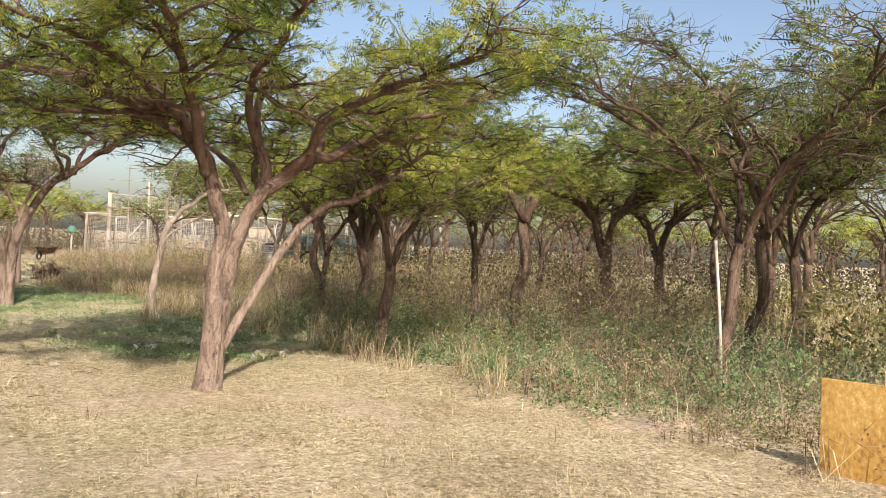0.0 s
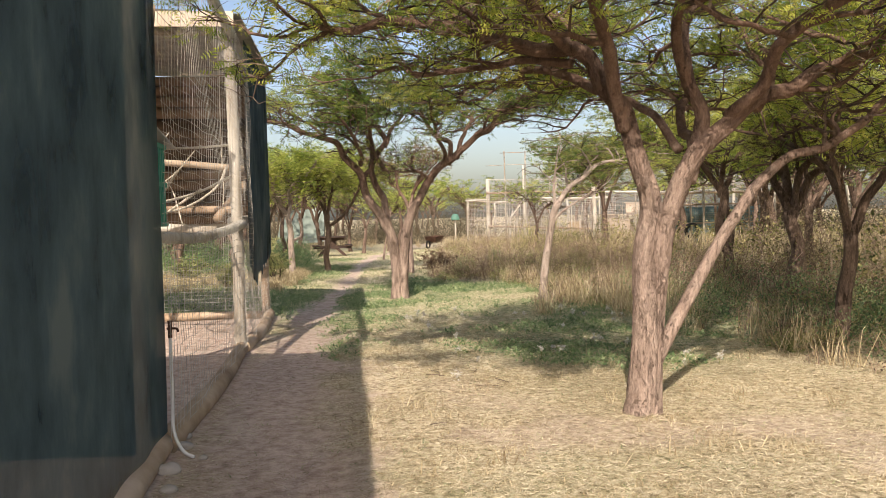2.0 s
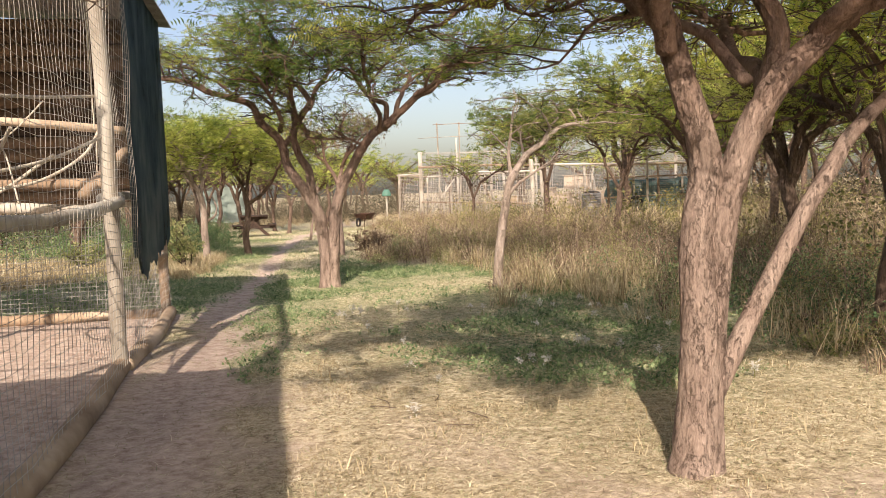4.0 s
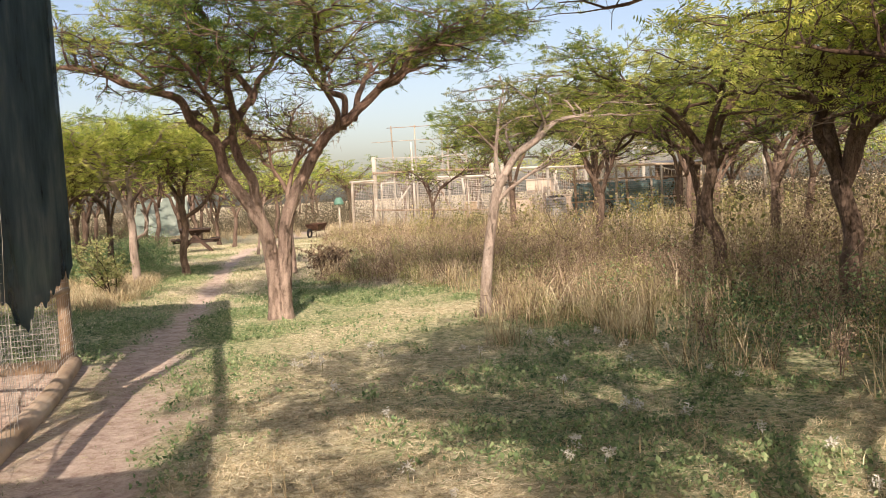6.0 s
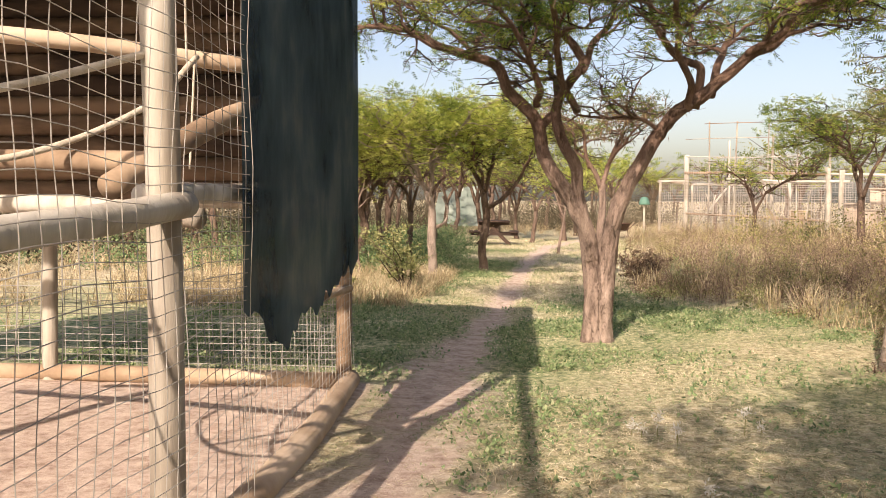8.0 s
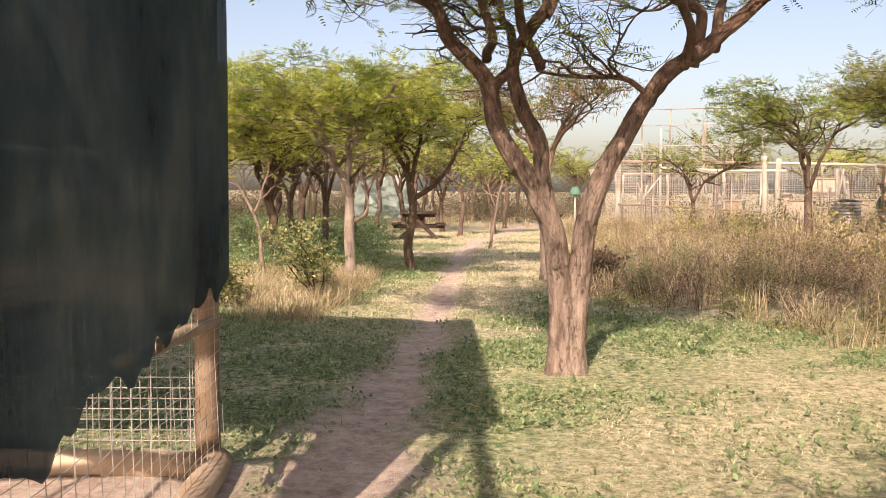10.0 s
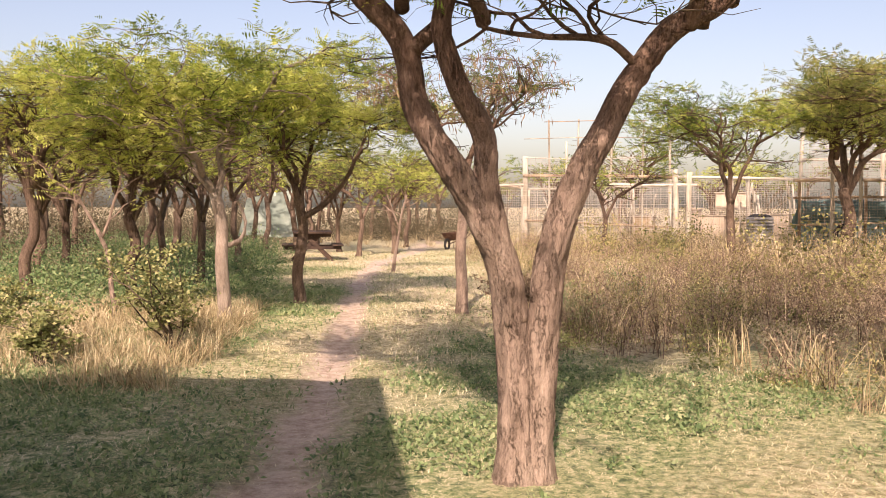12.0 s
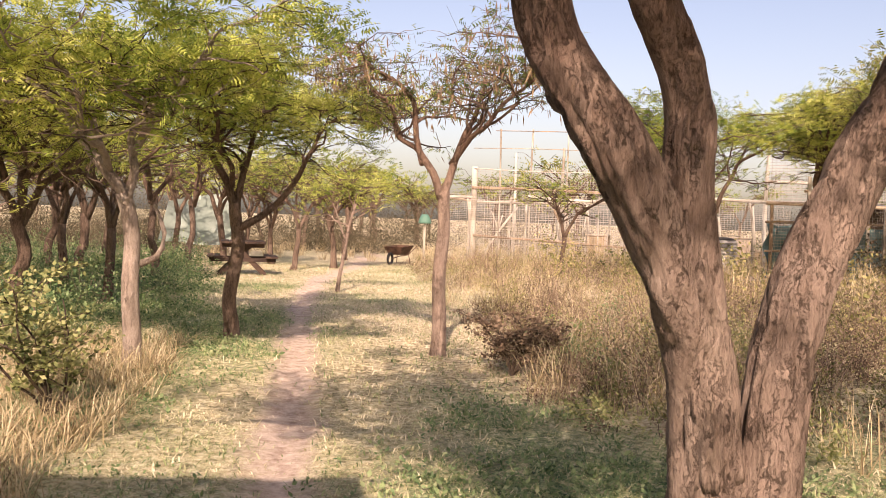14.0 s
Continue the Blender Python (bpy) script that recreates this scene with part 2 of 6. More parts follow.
GREEN = material("herb_leaf", [(0.05, 0.105, 0.045), (0.12, 0.205, 0.085), (0.22, 0.31, 0.135), (0.36, 0.42, 0.21)], 5.0, 0.6, 0, island=0.3, through_light=0.35, detail=2)
HERB = material("turf_herb_leaf", [(0.09, 0.15, 0.065), (0.19, 0.275, 0.12), (0.31, 0.385, 0.18), (0.45, 0.48, 0.27)], 5.0, 0.6, 0, island=0.3, through_light=0.35, detail=3)
STRAW = material("dry_grass", [(0.22, 0.165, 0.09), (0.42, 0.33, 0.19), (0.60, 0.495, 0.31), (0.76, 0.66, 0.45)], 3.0, 0.75, 0, island=0.4, through_light=0.3, detail=3)
LAWN = material("short_grass", [(0.14, 0.20, 0.085), (0.34, 0.38, 0.18), (0.63, 0.56, 0.36), (0.86, 0.77, 0.56)], 7.0, 0.75, 0, island=0.35, through_light=0.3, detail=4, big=0.7)
BROWN_WEED = material("brown_weed", [(0.09, 0.06, 0.042), (0.20, 0.137, 0.092), (0.34, 0.245, 0.165), (0.50, 0.385, 0.265)], 4.0, 0.8, 0, island=0.25, through_light=0.25, detail=4, big=0.6)
OLIVE_WEED = material("olive_weed", [(0.08, 0.095, 0.034), (0.19, 0.195, 0.066), (0.35, 0.32, 0.125), (0.54, 0.455, 0.22)], 4.0, 0.75, 0, island=0.25, through_light=0.3, detail=4, big=0.6)
SCRUB = material("thorn_scrub", [(0.035, 0.033, 0.018), (0.07, 0.062, 0.034), (0.12, 0.098, 0.058), (0.19, 0.15, 0.095)], 1.2, 0.85, 0, island=0.4, through_light=0.2, detail=3)
LITTER = material("straw_litter", [(0.27, 0.22, 0.13), (0.44, 0.365, 0.235), (0.58, 0.50, 0.345), (0.73, 0.65, 0.48)], 9.0, 0.8, 0, island=0.4, through_light=0.2, detail=4, big=0.8)
SHRUB_LEAF = material("shrub_leaf", [(0.11, 0.14, 0.05), (0.22, 0.245, 0.09), (0.35, 0.355, 0.15), (0.5, 0.47, 0.23)], 5.0, 0.65, 0, island=0.3, through_light=0.3, detail=2)
STEM = material("dry_stem", [(0.085, 0.055, 0.04), (0.17, 0.117, 0.083), (0.28, 0.205, 0.15), (0.44, 0.34, 0.25)], 0.8, 0.8, 0, island=0.7, through_light=0.15, detail=3)
POLE = material("weathered_pole", [(0.26, 0.22, 0.17), (0.43, 0.39, 0.32), (0.56, 0.53, 0.46)], 5, 0.85, 0.5, 40, (1, 1, 0.12), obj=0.25, big=1.0)
POLE_WARM = material("barked_log", [(0.20, 0.135, 0.085), (0.39, 0.285, 0.19), (0.55, 0.43, 0.31)], 5, 0.85, 0.5, 40, (0.3, 0.3, 0.3), obj=0.3, big=1.0)
# mottled tones hold dirt streaks and also light leaking through the weave
CLOTH = material("shade_cloth", [(0.026, 0.044, 0.052), (0.048, 0.078, 0.09), (0.075, 0.115, 0.125), (0.13, 0.165, 0.165)], 3.5, 0.9, 0.4, 220, (1, 0.7, 0.35), see_through=0.18, through_light=0.3, glint=0.15, big=1.1, detail=9.0)
CLOTH_FAR = material("faded_shade_cloth", [(0.07, 0.125, 0.125), (0.115, 0.19, 0.19), (0.17, 0.255, 0.25)], 1.5, 0.85, 0.2, 60, big=0.5)
TARP = material("grey_green_tarpaulin", [(0.13, 0.17, 0.14), (0.19, 0.23, 0.195), (0.25, 0.29, 0.25)], 1.3, 0.7, 0.25, 8, big=0.6)
WIRE = material("galvanised_wire", [(0.27, 0.255, 0.225), (0.40, 0.38, 0.335), (0.52, 0.49, 0.435)], 4, 0.55, 0, metal=0.1, island=0.4)
IRON = material("corrugated_iron", [(0.20, 0.19, 0.18), (0.34, 0.33, 0.31), (0.46, 0.44, 0.41)], 3, 0.5, 0.15, 40, metal=0.4, big=0.7)
WIRE_FAR = material("dull_wire", [(0.30, 0.265, 0.225), (0.40, 0.36, 0.31), (0.50, 0.455, 0.40)], 4, 0.6, 0, island=0.4)
SLAB = material("timber_slab", [(0.05, 0.034, 0.024), (0.12, 0.08, 0.052), (0.21, 0.145, 0.095)], 4, 0.85, 0.5, 30, (0.25, 0.25, 1), obj=0.5, big=1.0)
PALE_BOARD = material("pale_board", [(0.40, 0.31, 0.23), (0.52, 0.42, 0.32), (0.62, 0.53, 0.42)], 3, 0.8, 0.3, 30, (1, 1, 0.3), obj=0.3)
# table timber; the shade of the trees over it is put into this dark colour
DARK_WOOD = material("shade_darkened_wood", [(0.03, 0.018, 0.013), (0.06, 0.037, 0.026), (0.10, 0.062, 0.043)], 6, 0.75, 0.4, 40, (0.2, 1, 1), obj=0.3)
CHIP = material("chipboard", [(0.27, 0.15, 0.04), (0.42, 0.25, 0.07), (0.50, 0.32, 0.10), (0.64, 0.47, 0.20)], 38, 0.75, 0.35, 70, (1, 1, 0.6), big=1.2)
ROPE = material("rope", [(0.34, 0.29, 0.22), (0.52, 0.46, 0.36), (0.62, 0.56, 0.46)], 20, 0.9, 0.4, 120)
PLASTIC = material("green_plastic", [(0.02, 0.19, 0.14), (0.04, 0.29, 0.22)], 4, 0.5, 0.1, 30)
TUB_GREEN = material("faded_green_plastic", [(0.06, 0.15, 0.11), (0.10, 0.21, 0.16)], 4, 0.6, 0.1, 30)
WHITE = material("white_plastic_pipe", [(0.55, 0.55, 0.53), (0.72, 0.72, 0.70)], 5, 0.5, 0.05, 40)
BLACK = material("black_rubber", [(0.015, 0.015, 0.015), (0.04, 0.038, 0.036)], 8, 0.8, 0.3, 60)
RUST = material("rusty_steel", [(0.05, 0.028, 0.02), (0.11, 0.06, 0.04), (0.17, 0.10, 0.07)], 8, 0.8, 0.3, 60, metal=0.3)
WHITE_FLUFF = material("seed_head", [(0.60, 0.57, 0.50), (0.78, 0.75, 0.68)], 30, 0.9, 0, through_light=0.4)
THATCH = material("grass_screen", [(0.26, 0.18, 0.10), (0.42, 0.32, 0.20), (0.55, 0.44, 0.30)], 4, 0.9, 0.6, 30, (1, 1, 0.2), obj=0.3)
PLASTER = material("pale_plaster", [(0.50, 0.48, 0.44), (0.62, 0.60, 0.55)], 3, 0.9, 0.2, 30)
CONCRETE = material("concrete", [(0.30, 0.27, 0.23), (0.42, 0.38, 0.33)], 3, 0.9, 0.3, 30)


# ---------- ground ----------
PATH_Y = [-30, 3, 8, 12, 16, 20, 25, 31, 36, 42, 60]
PATH_X = [-0.5, -0.45, -0.5, -0.55, -0.5, -0.12, 0.22, 0.55, 1.2, 2.8, 6.0]
PATH_W = [0.6, 0.6, 0.6, 0.58, 0.38, 0.19, 0.18, 0.2, 0.26, 0.28, 0.3]
EDGE_Y = [-30, 3.9, 6, 8.3, 11, 13, 15, 16.5, 19, 20.5, 21.7, 25, 30, 38, 44, 60]
EDGE_X = [7, 5.2, 4.8, 5.1, 4.6, 4.2, 3.9, 3.4, 4.0, 3.4, 2.1, 2.4, 3.0, 3.6, 4.6, 5.0]


def dirt_at(x, y):
    """How bare the soil is, 0..1."""
    near = np.abs(x - np.interp(y, PATH_Y, PATH_X)) / np.interp(y, PATH_Y, PATH_W)
    near = near + 1.5 * (fbm(x * 1.9, y * 1.4, 3) - 0.5) + 0.8 * (fbm(x * 7, y * 6, 6) - 0.5)
    d = np.clip(1.5 - near, 0, 1) * np.clip((62 - y) / 10, 0, 1)
    cage = (x < -1.0) & (x > -6.2) & (y < 15.7) & (y > -6)
    d = np.where(cage, 1.0, d)
    patch = np.clip((fbm(x * 0.9, y * 0.9, 21) - 0.62) * 6, 0, 0.5) * np.clip((11 - y) / 3, 0.2, 1)
    return np.maximum(d, patch)


def green_at(x, y):
    """How green the turf is, 0..1."""
    g = np.clip((fbm(x * 0.35, y * 0.35, 5) - 0.42) * 4, 0, 1)
    fresh = np.clip((y - 11.5) / 5, 0, 1) * np.clip((26 - y) / 4, 0.25, 1) * (1 - 0.35 * np.clip((x - 1.7) / 0.8, 0, 1) * np.clip((y - 16.5) / 1.5, 0, 1))
    shade = np.exp(-(((x - 3.2) / 2.0) ** 2 + ((y - 12.6) / 3.2) ** 2)) + np.exp(-(((x + 2.0) / 2.5) ** 2 + ((y - 18.5) / 2.0) ** 2)) + 0.8 * np.exp(-(((x + 1.6) / 1.6) ** 2 + ((y - 29) / 3.5) ** 2))
    shade = shade + 0.6 * np.exp(-(((x + 0.25) / 0.3) ** 2 + ((y - 13) / 3) ** 2))
    return np.clip(0.32 * g + 0.75 * fresh * (0.45 + 0.6 * g) + 0.95 * shade * (0.6 + 0.7 * g), 0, 1)


def relief(x, y):
    """Height of the ground."""
    near = np.exp(-((np.hypot(x, y - 15)) / 60) ** 2)
    bump = 0.10 * (fbm(x * 0.25, y * 0.25, 8) - 0.5) + 0.05 * (fbm(x * 1.3, y * 1.3, 9) - 0.5)
    worn = -0.03 * np.clip(1.4 - np.abs(x - np.interp(y, PATH_Y, PATH_X)) / np.interp(y, PATH_Y, PATH_W), 0, 1)
    return near * bump + worn * near


def spread(lo, hi, fine, out, steps=34):
    inner = np.arange(lo, hi + 1e-6, fine)
    grow = np.geomspace(fine * 1.3, out, steps)
    return np.concatenate([lo - grow[::-1], inner, hi + grow])


def make_ground():
    gx, gy = spread(-6, 8, 0.09, 1600), spread(1.0, 34, 0.09, 1600)
    X, Y = np.meshgrid(gx, gy)
    Z = relief(X, Y) + 0.014 * (fbm(X * 7, Y * 7, 31, 2) - 0.5)
    n, m = X.shape
    i = np.arange(n - 1)[:, None] * m + np.arange(m - 1)[None, :]
    s = Soup().add(np.stack([X, Y, Z], -1).reshape(-1, 3), np.stack([i, i + 1, i + m + 1, i + m], -1).reshape(-1, 4))
    mat = bpy.data.materials.new("bushland_ground")
    ob = part("ground", s, mat, smooth=True)
    for key, value in (("dirt", dirt_at(X, Y)), ("green", green_at(X, Y))):
        ob.data.attributes.new(key, "FLOAT", "POINT").data.foreach_set("value", value.ravel().astype(np.float32))
    tagged(ob, "sandy bushland ground with dry turf, bare soil and a worn footpath", "ground", kind="structure")
    mat.use_nodes = True
    nd, ln = mat.node_tree.nodes, mat.node_tree.links.new
    bsdf = nd["Principled BSDF"]
    bsdf.inputs["Roughness"].default_value = 0.95
    bsdf.inputs["Specular IOR Level"].default_value = 0.1
    tc = nd.new("ShaderNodeTexCoord")

    def ramp(scale, colours, detail=8, stretch=(1, 1, 1), lo=0.3, hi=0.7):
        mp = nd.new("ShaderNodeMapping")
        mp.inputs["Scale"].default_value = stretch
        ln(tc.outputs["Object"], mp.inputs[0])
        t = nd.new("ShaderNodeTexNoise")
        t.inputs["Scale"].default_value, t.inputs["Detail"].default_value, t.inputs["Roughness"].default_value = scale, detail, 0.78
        ln(mp.outputs[0], t.inputs["Vector"])
        r = nd.new("ShaderNodeValToRGB")
        for k, c in enumerate(colours):
            p = lo + (hi - lo) * k / (len(colours) - 1)
            e = r.color_ramp.elements[k] if k < 2 else r.color_ramp.elements.new(p)
            e.position, e.color = p, (*c, 1)
        ln(t.outputs["Fac"], r.inputs[0])
        return r.outputs[0], t.outputs["Fac"]

    def mix(fac, a, b):
        q = nd.new("ShaderNodeMix")
        q.data_type = "RGBA"
        ln(fac, q.inputs[0]), ln(a, q.inputs[6]), ln(b, q.inputs[7])
        return q.outputs[2]

    def attribute(key):
        a = nd.new("ShaderNodeAttribute")
        a.attribute_name = key
        return a.outputs["Fac"]
    straw, f1 = ramp(16, [(0.19, 0.14, 0.085), (0.44, 0.35, 0.225), (0.62, 0.525, 0.36), (0.80, 0.705, 0.52)], 12, lo=0.41, hi=0.59)
    turf, f2 = ramp(14, [(0.075, 0.12, 0.06), (0.22, 0.28, 0.13), (0.40, 0.41, 0.22), (0.62, 0.56, 0.36)], 12, lo=0.41, hi=0.59)
    soil, f3 = ramp(9, [(0.33, 0.235, 0.18), (0.49, 0.37, 0.295), (0.61, 0.49, 0.40), (0.72, 0.60, 0.50)], 12, lo=0.36, hi=0.64)
    col = mix(attribute("dirt"), mix(attribute("green"), straw, turf), soil)
    ln(col, bsdf.inputs["Base Color"])
    _, fine = ramp(45, [(0, 0, 0), (1, 1, 1)], 8)
    bp = nd.new("ShaderNodeBump")
    bp.inputs["Strength"].default_value, bp.inputs["Distance"].default_value = 0.8, 0.02
    ln(fine, bp.inputs["Height"])
    ln(bp.outputs[0], bsdf.inputs["Normal"])


make_ground()


# ---------- trees ----------
def unit(v):
    return v / (np.linalg.norm(v, axis=-1, keepdims=True) + 1e-9)


def leaves(soup, at, way, size, count, r, lift=0.4, width=0.22, spreading=0.9, flat=0.6):
    """At every place a sprig of narrow leaflets that fan out round its way."""
    n = len(at)
    if not n:
        return
    at, way = np.repeat(at, count, 0), np.repeat(way, count, 0)
    size = np.repeat(np.broadcast_to(size, (n,)), count) * r.uniform(0.6, 1.25, n * count)
    d = unit(way + spreading * r.normal(size=(n * count, 3)) * [1, 1, flat])
    up = unit(np.array([0, 0, 1.0]) * lift + r.normal(size=(n * count, 3)) * 0.6)
    side = unit(np.cross(d, up))
    at = at + r.normal(size=at.shape) * size[:, None] * 0.5
    s = size[:, None]
    v = np.stack([at, at + d * s * 0.45 + side * s * width, at + d * s, at + d * s * 0.45 - side * s * width], 1)
    soup.add(v.reshape(-1, 3), np.arange(4 * len(at)).reshape(-1, 4))


def fronds(soup, at, way, size, per, r, width=0.21, pairs=4):
    """At every place a few feathery leaves: an axis set with pairs of narrow leaflets, nearly level."""
    n = len(at)
    if not n:
        return
    k = max(1, round(per / pairs))
    m = n * k
    tilt = np.repeat(r.normal(size=(n, 3)) * [0.55, 0.55, 0], k, 0)
    at, way = np.repeat(at, k, 0), np.repeat(way, k, 0)
    d = unit(way + r.normal(size=(m, 3)) * [0.9, 0.9, 0.3])
    up = unit(np.array([0, 0, 1.0]) + tilt + r.normal(size=(m, 3)) * 0.4)
    side = unit(np.cross(d, up))
    length = size * 2.25 * r.uniform(0.6, 1.3, m)
    at = at + r.normal(size=at.shape) * size * 0.6
    t = (np.arange(pairs) + 0.6) / pairs
    swell = np.sin(np.pi * (0.18 + 0.72 * t))
    c = at[:, None] + d[:, None] * (length[:, None] * t)[..., None]
    s = side[:, None] * (length[:, None] * 0.34 * swell)[..., None] * r.uniform(0.75, 1.2, (m, pairs, 1))
    w = d[:, None] * (length[:, None, None] * width * 0.62 / pairs * 2.2)
    droop = up[:, None] * (length[:, None] * 0.07 * swell)[..., None]
    v = np.stack([c - s - droop + w * 0.4, c - w, c + s - droop + w * 0.4, c + w], 2)
    soup.add(v.reshape(-1, 3), np.arange(4 * m * pairs).reshape(-1, 4))


def wander(r, p, d, length, flat, wiggle, step, ceiling):
    """A crooked line from p; it is drawn towards the slope flat and kept under a ceiling."""
    n = max(3, int(length / step) + 1)
    pts = [np.array(p, float)]
    d = unit(np.array(d, float))
    for _ in range(n):
        d = d + r.normal(size=3) * wiggle
        d[2] += (flat - d[2]) * 0.22
        if pts[-1][2] > ceiling:
            d[2] = min(d[2], 0.03)
        d = unit(d)
        pts.append(pts[-1] + d * length / n)
    return np.array(pts), d


def tree_parts(limbs, seed, leaf_size=0.05, per=7, dense=1.0, ceiling=3.6, floor=1.9, sides=10, fine=False, reach=1.0, pods=0, twig_step=0.1,
               side_branches=1.0, bare=0.0, levels=3, leafy=True, leaf_width=0.21):
    """Wood, twigs, leaves and pods of an acacia grown from its limbs: lists of points, first and last radius, and where side branches begin."""
    r = np.random.default_rng(seed)
    wood, twigs, leaf, pod, boles = Soup(), Soup(), Soup(), Soup(), []
    spots, ways = [], []
    centre = np.mean([l[0][0] for l in limbs], 0)
    todo = []
    for k, (pts, r0, r1, begin) in enumerate(limbs):
        line = smooth_line(pts, 0.028 if fine else (0.1 if levels == 3 else 0.22))
        f = np.linspace(0, 1, len(line))
        rad = r0 + (r1 - r0) * f ** (1.05 if fine else 0.85)
        if np.asarray(pts)[0][2] < 0.05:
            rad = rad * (1 + 0.20 * np.exp(-(line[:, 2] / 0.10)))
        wob = r.normal(size=3)
        if len(line) > 4:
            along = f * np.linalg.norm(np.diff(line, axis=0), axis=1).sum()
            line = line + (0.25 * r1 + 0.012) * np.sin(f * 9 + wob[0])[:, None] * wob * np.minimum(1, 4 * f)[:, None]
            kink = np.stack([vnoise(along * 3.1 + 5 * a, 0 * along, seed + k) - 0.5 for a in range(3)], -1)
            line = line + 0.11 * kink * np.clip((line[:, 2:3] - 1.3) * 1.5, 0, 1)
        big = r0 > 0.06
        bole = Soup() if levels == 3 else wood
        tube(bole, line, rad, (48 if big else 14) if fine else sides, 0.13 if fine else 0.05, seed + k)
        if levels == 3:
            boles.append(bole)
        if begin < 1:
            length = np.linalg.norm(np.diff(line, axis=0), axis=1).sum() * (1 - begin)
            m = max(2, int(length * 6.0 * side_branches))
            for j in range(m + 2):
                u = begin + (1 - begin) * (j + r.uniform(0, 0.9)) / m if j < m else 1.0
                i = min(len(line) - 2, int(u * (len(line) - 1)))
                t = unit(line[i + 1] - line[i])
                out = unit(np.array([line[i][0] - centre[0], line[i][1] - centre[1], 0]) + 1e-6)
                a = r.uniform(0, 2 * np.pi)
                d = 0.5 * t + 0.45 * out * r.uniform(0.1, 1) + np.array([np.cos(a), np.sin(a), r.uniform(-0.15, 0.9)]) * 0.8
                if j >= m:
                    d = t + 0.4 * r.normal(size=3)
                todo.append((line[i], d, r.uniform(0.5, 1.35) * reach, min(rad[i] * 0.5, 0.026) + 0.004, 1))
    while todo:
        p, d, length, rad, level = todo.pop()
        line, end = wander(r, p, d, length, (0.24, 0.12, 0.06)[level - 1], (0.28, 0.32, 0.34)[level - 1], (0.11, 0.12, 0.15)[level - 1] * (1 if levels == 3 else 2.2), ceiling - r.uniform(0, 0.7))
        f = np.linspace(1, 0.35, len(line))
        if leafy or level == 1:
            tube(wood if level == 1 else twigs, line, rad * f, ((5, 3, 3) if levels == 3 else (4, 3, 3))[level - 1], cap=False)
        if level < levels:
            m = max(2, int(length * (7.0, 10.0)[level - 1] * dense))
            for j in range(m):
                i = min(len(line) - 2, int(len(line) * (0.2 + 0.8 * (j + r.uniform(0, 1)) / m)))
                t = unit(line[i + 1] - line[i])
                a = r.uniform(0, 2 * np.pi)
                dd = 0.6 * t + 0.85 * np.array([np.cos(a), np.sin(a), r.uniform(-0.25, 0.55)])
                todo.append((line[i], dd, r.uniform(0.4, 0.9) * (0.66, 0.46)[level - 1] * reach, max(rad * 0.5, 0.0022), level + 1))
        if level >= 2 and r.uniform() > bare:
            k = max(2, int(length / twig_step * (1.7 if level == 3 else 1.0)))
            idx = np.clip((r.uniform(0.2, 1.05, k) * (len(line) - 1)).astype(int), 1, len(line) - 1)
            high = np.clip((line[idx][:, 2] - floor) / max(0.3, ceiling - 0.5 - floor), 0, 1)
            keep = (high > r.uniform(-0.25, 0.75, len(idx))) & (line[idx][:, 2] > floor + 0.25 * np.sin(line[idx][:, 0] * 2.3 + seed) + 0.2 * np.sin(line[idx][:, 1] * 3.1))
            spots.append(line[idx][keep])
            ways.append(unit(line[idx] - line[idx - 1])[keep])
    at, way = np.concatenate(spots), np.concatenate(ways)
    fronds(leaf, at + r.normal(size=at.shape) * 0.03, way + [0, 0, 0.05], leaf_size, per, r, leaf_width)
    if pods:
        pick = at[r.choice(len(at), min(pods, len(at)), replace=False)]
        leaves(pod, pick - [0, 0, 0.02], np.tile([0.0, 0, -1.0], (len(pick), 1)), 0.11, 3, r, 0.1, 0.07, 0.35)
    return boles, wood, twigs, leaf, pod


def plant_tree(name, at, label, soups, bark, leaf_mat, group="", turn=0.0, scale=1.0):
    t = thing(name, label, "tree", at, turn, group)
    boles, wood, twigs, leaf, pod = soups
    trunk = None
    for k, bole in enumerate(boles):
        if k == 0:
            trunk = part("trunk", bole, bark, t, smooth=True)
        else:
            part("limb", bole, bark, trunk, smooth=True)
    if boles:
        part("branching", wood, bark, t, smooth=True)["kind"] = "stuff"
    else:
        part("trunk", wood, bark, t, smooth=True)
    if twigs.v:
        part("fine_branching", twigs, TWIG, t, "fine grey-brown thorny twigs")["kind"] = "stuff"
    part("crown", leaf, leaf_mat, t, "small feathery leaflets in flat layers")["kind"] = "stuff"
    if pod.v:
        part("pod", pod, POD, t, "curled dry brown seed pods")["kind"] = "stuff"
    t.scale = (scale,) * 3
    return t


def zed(x, y):
    return float(relief(np.array(x), np.array(y)))


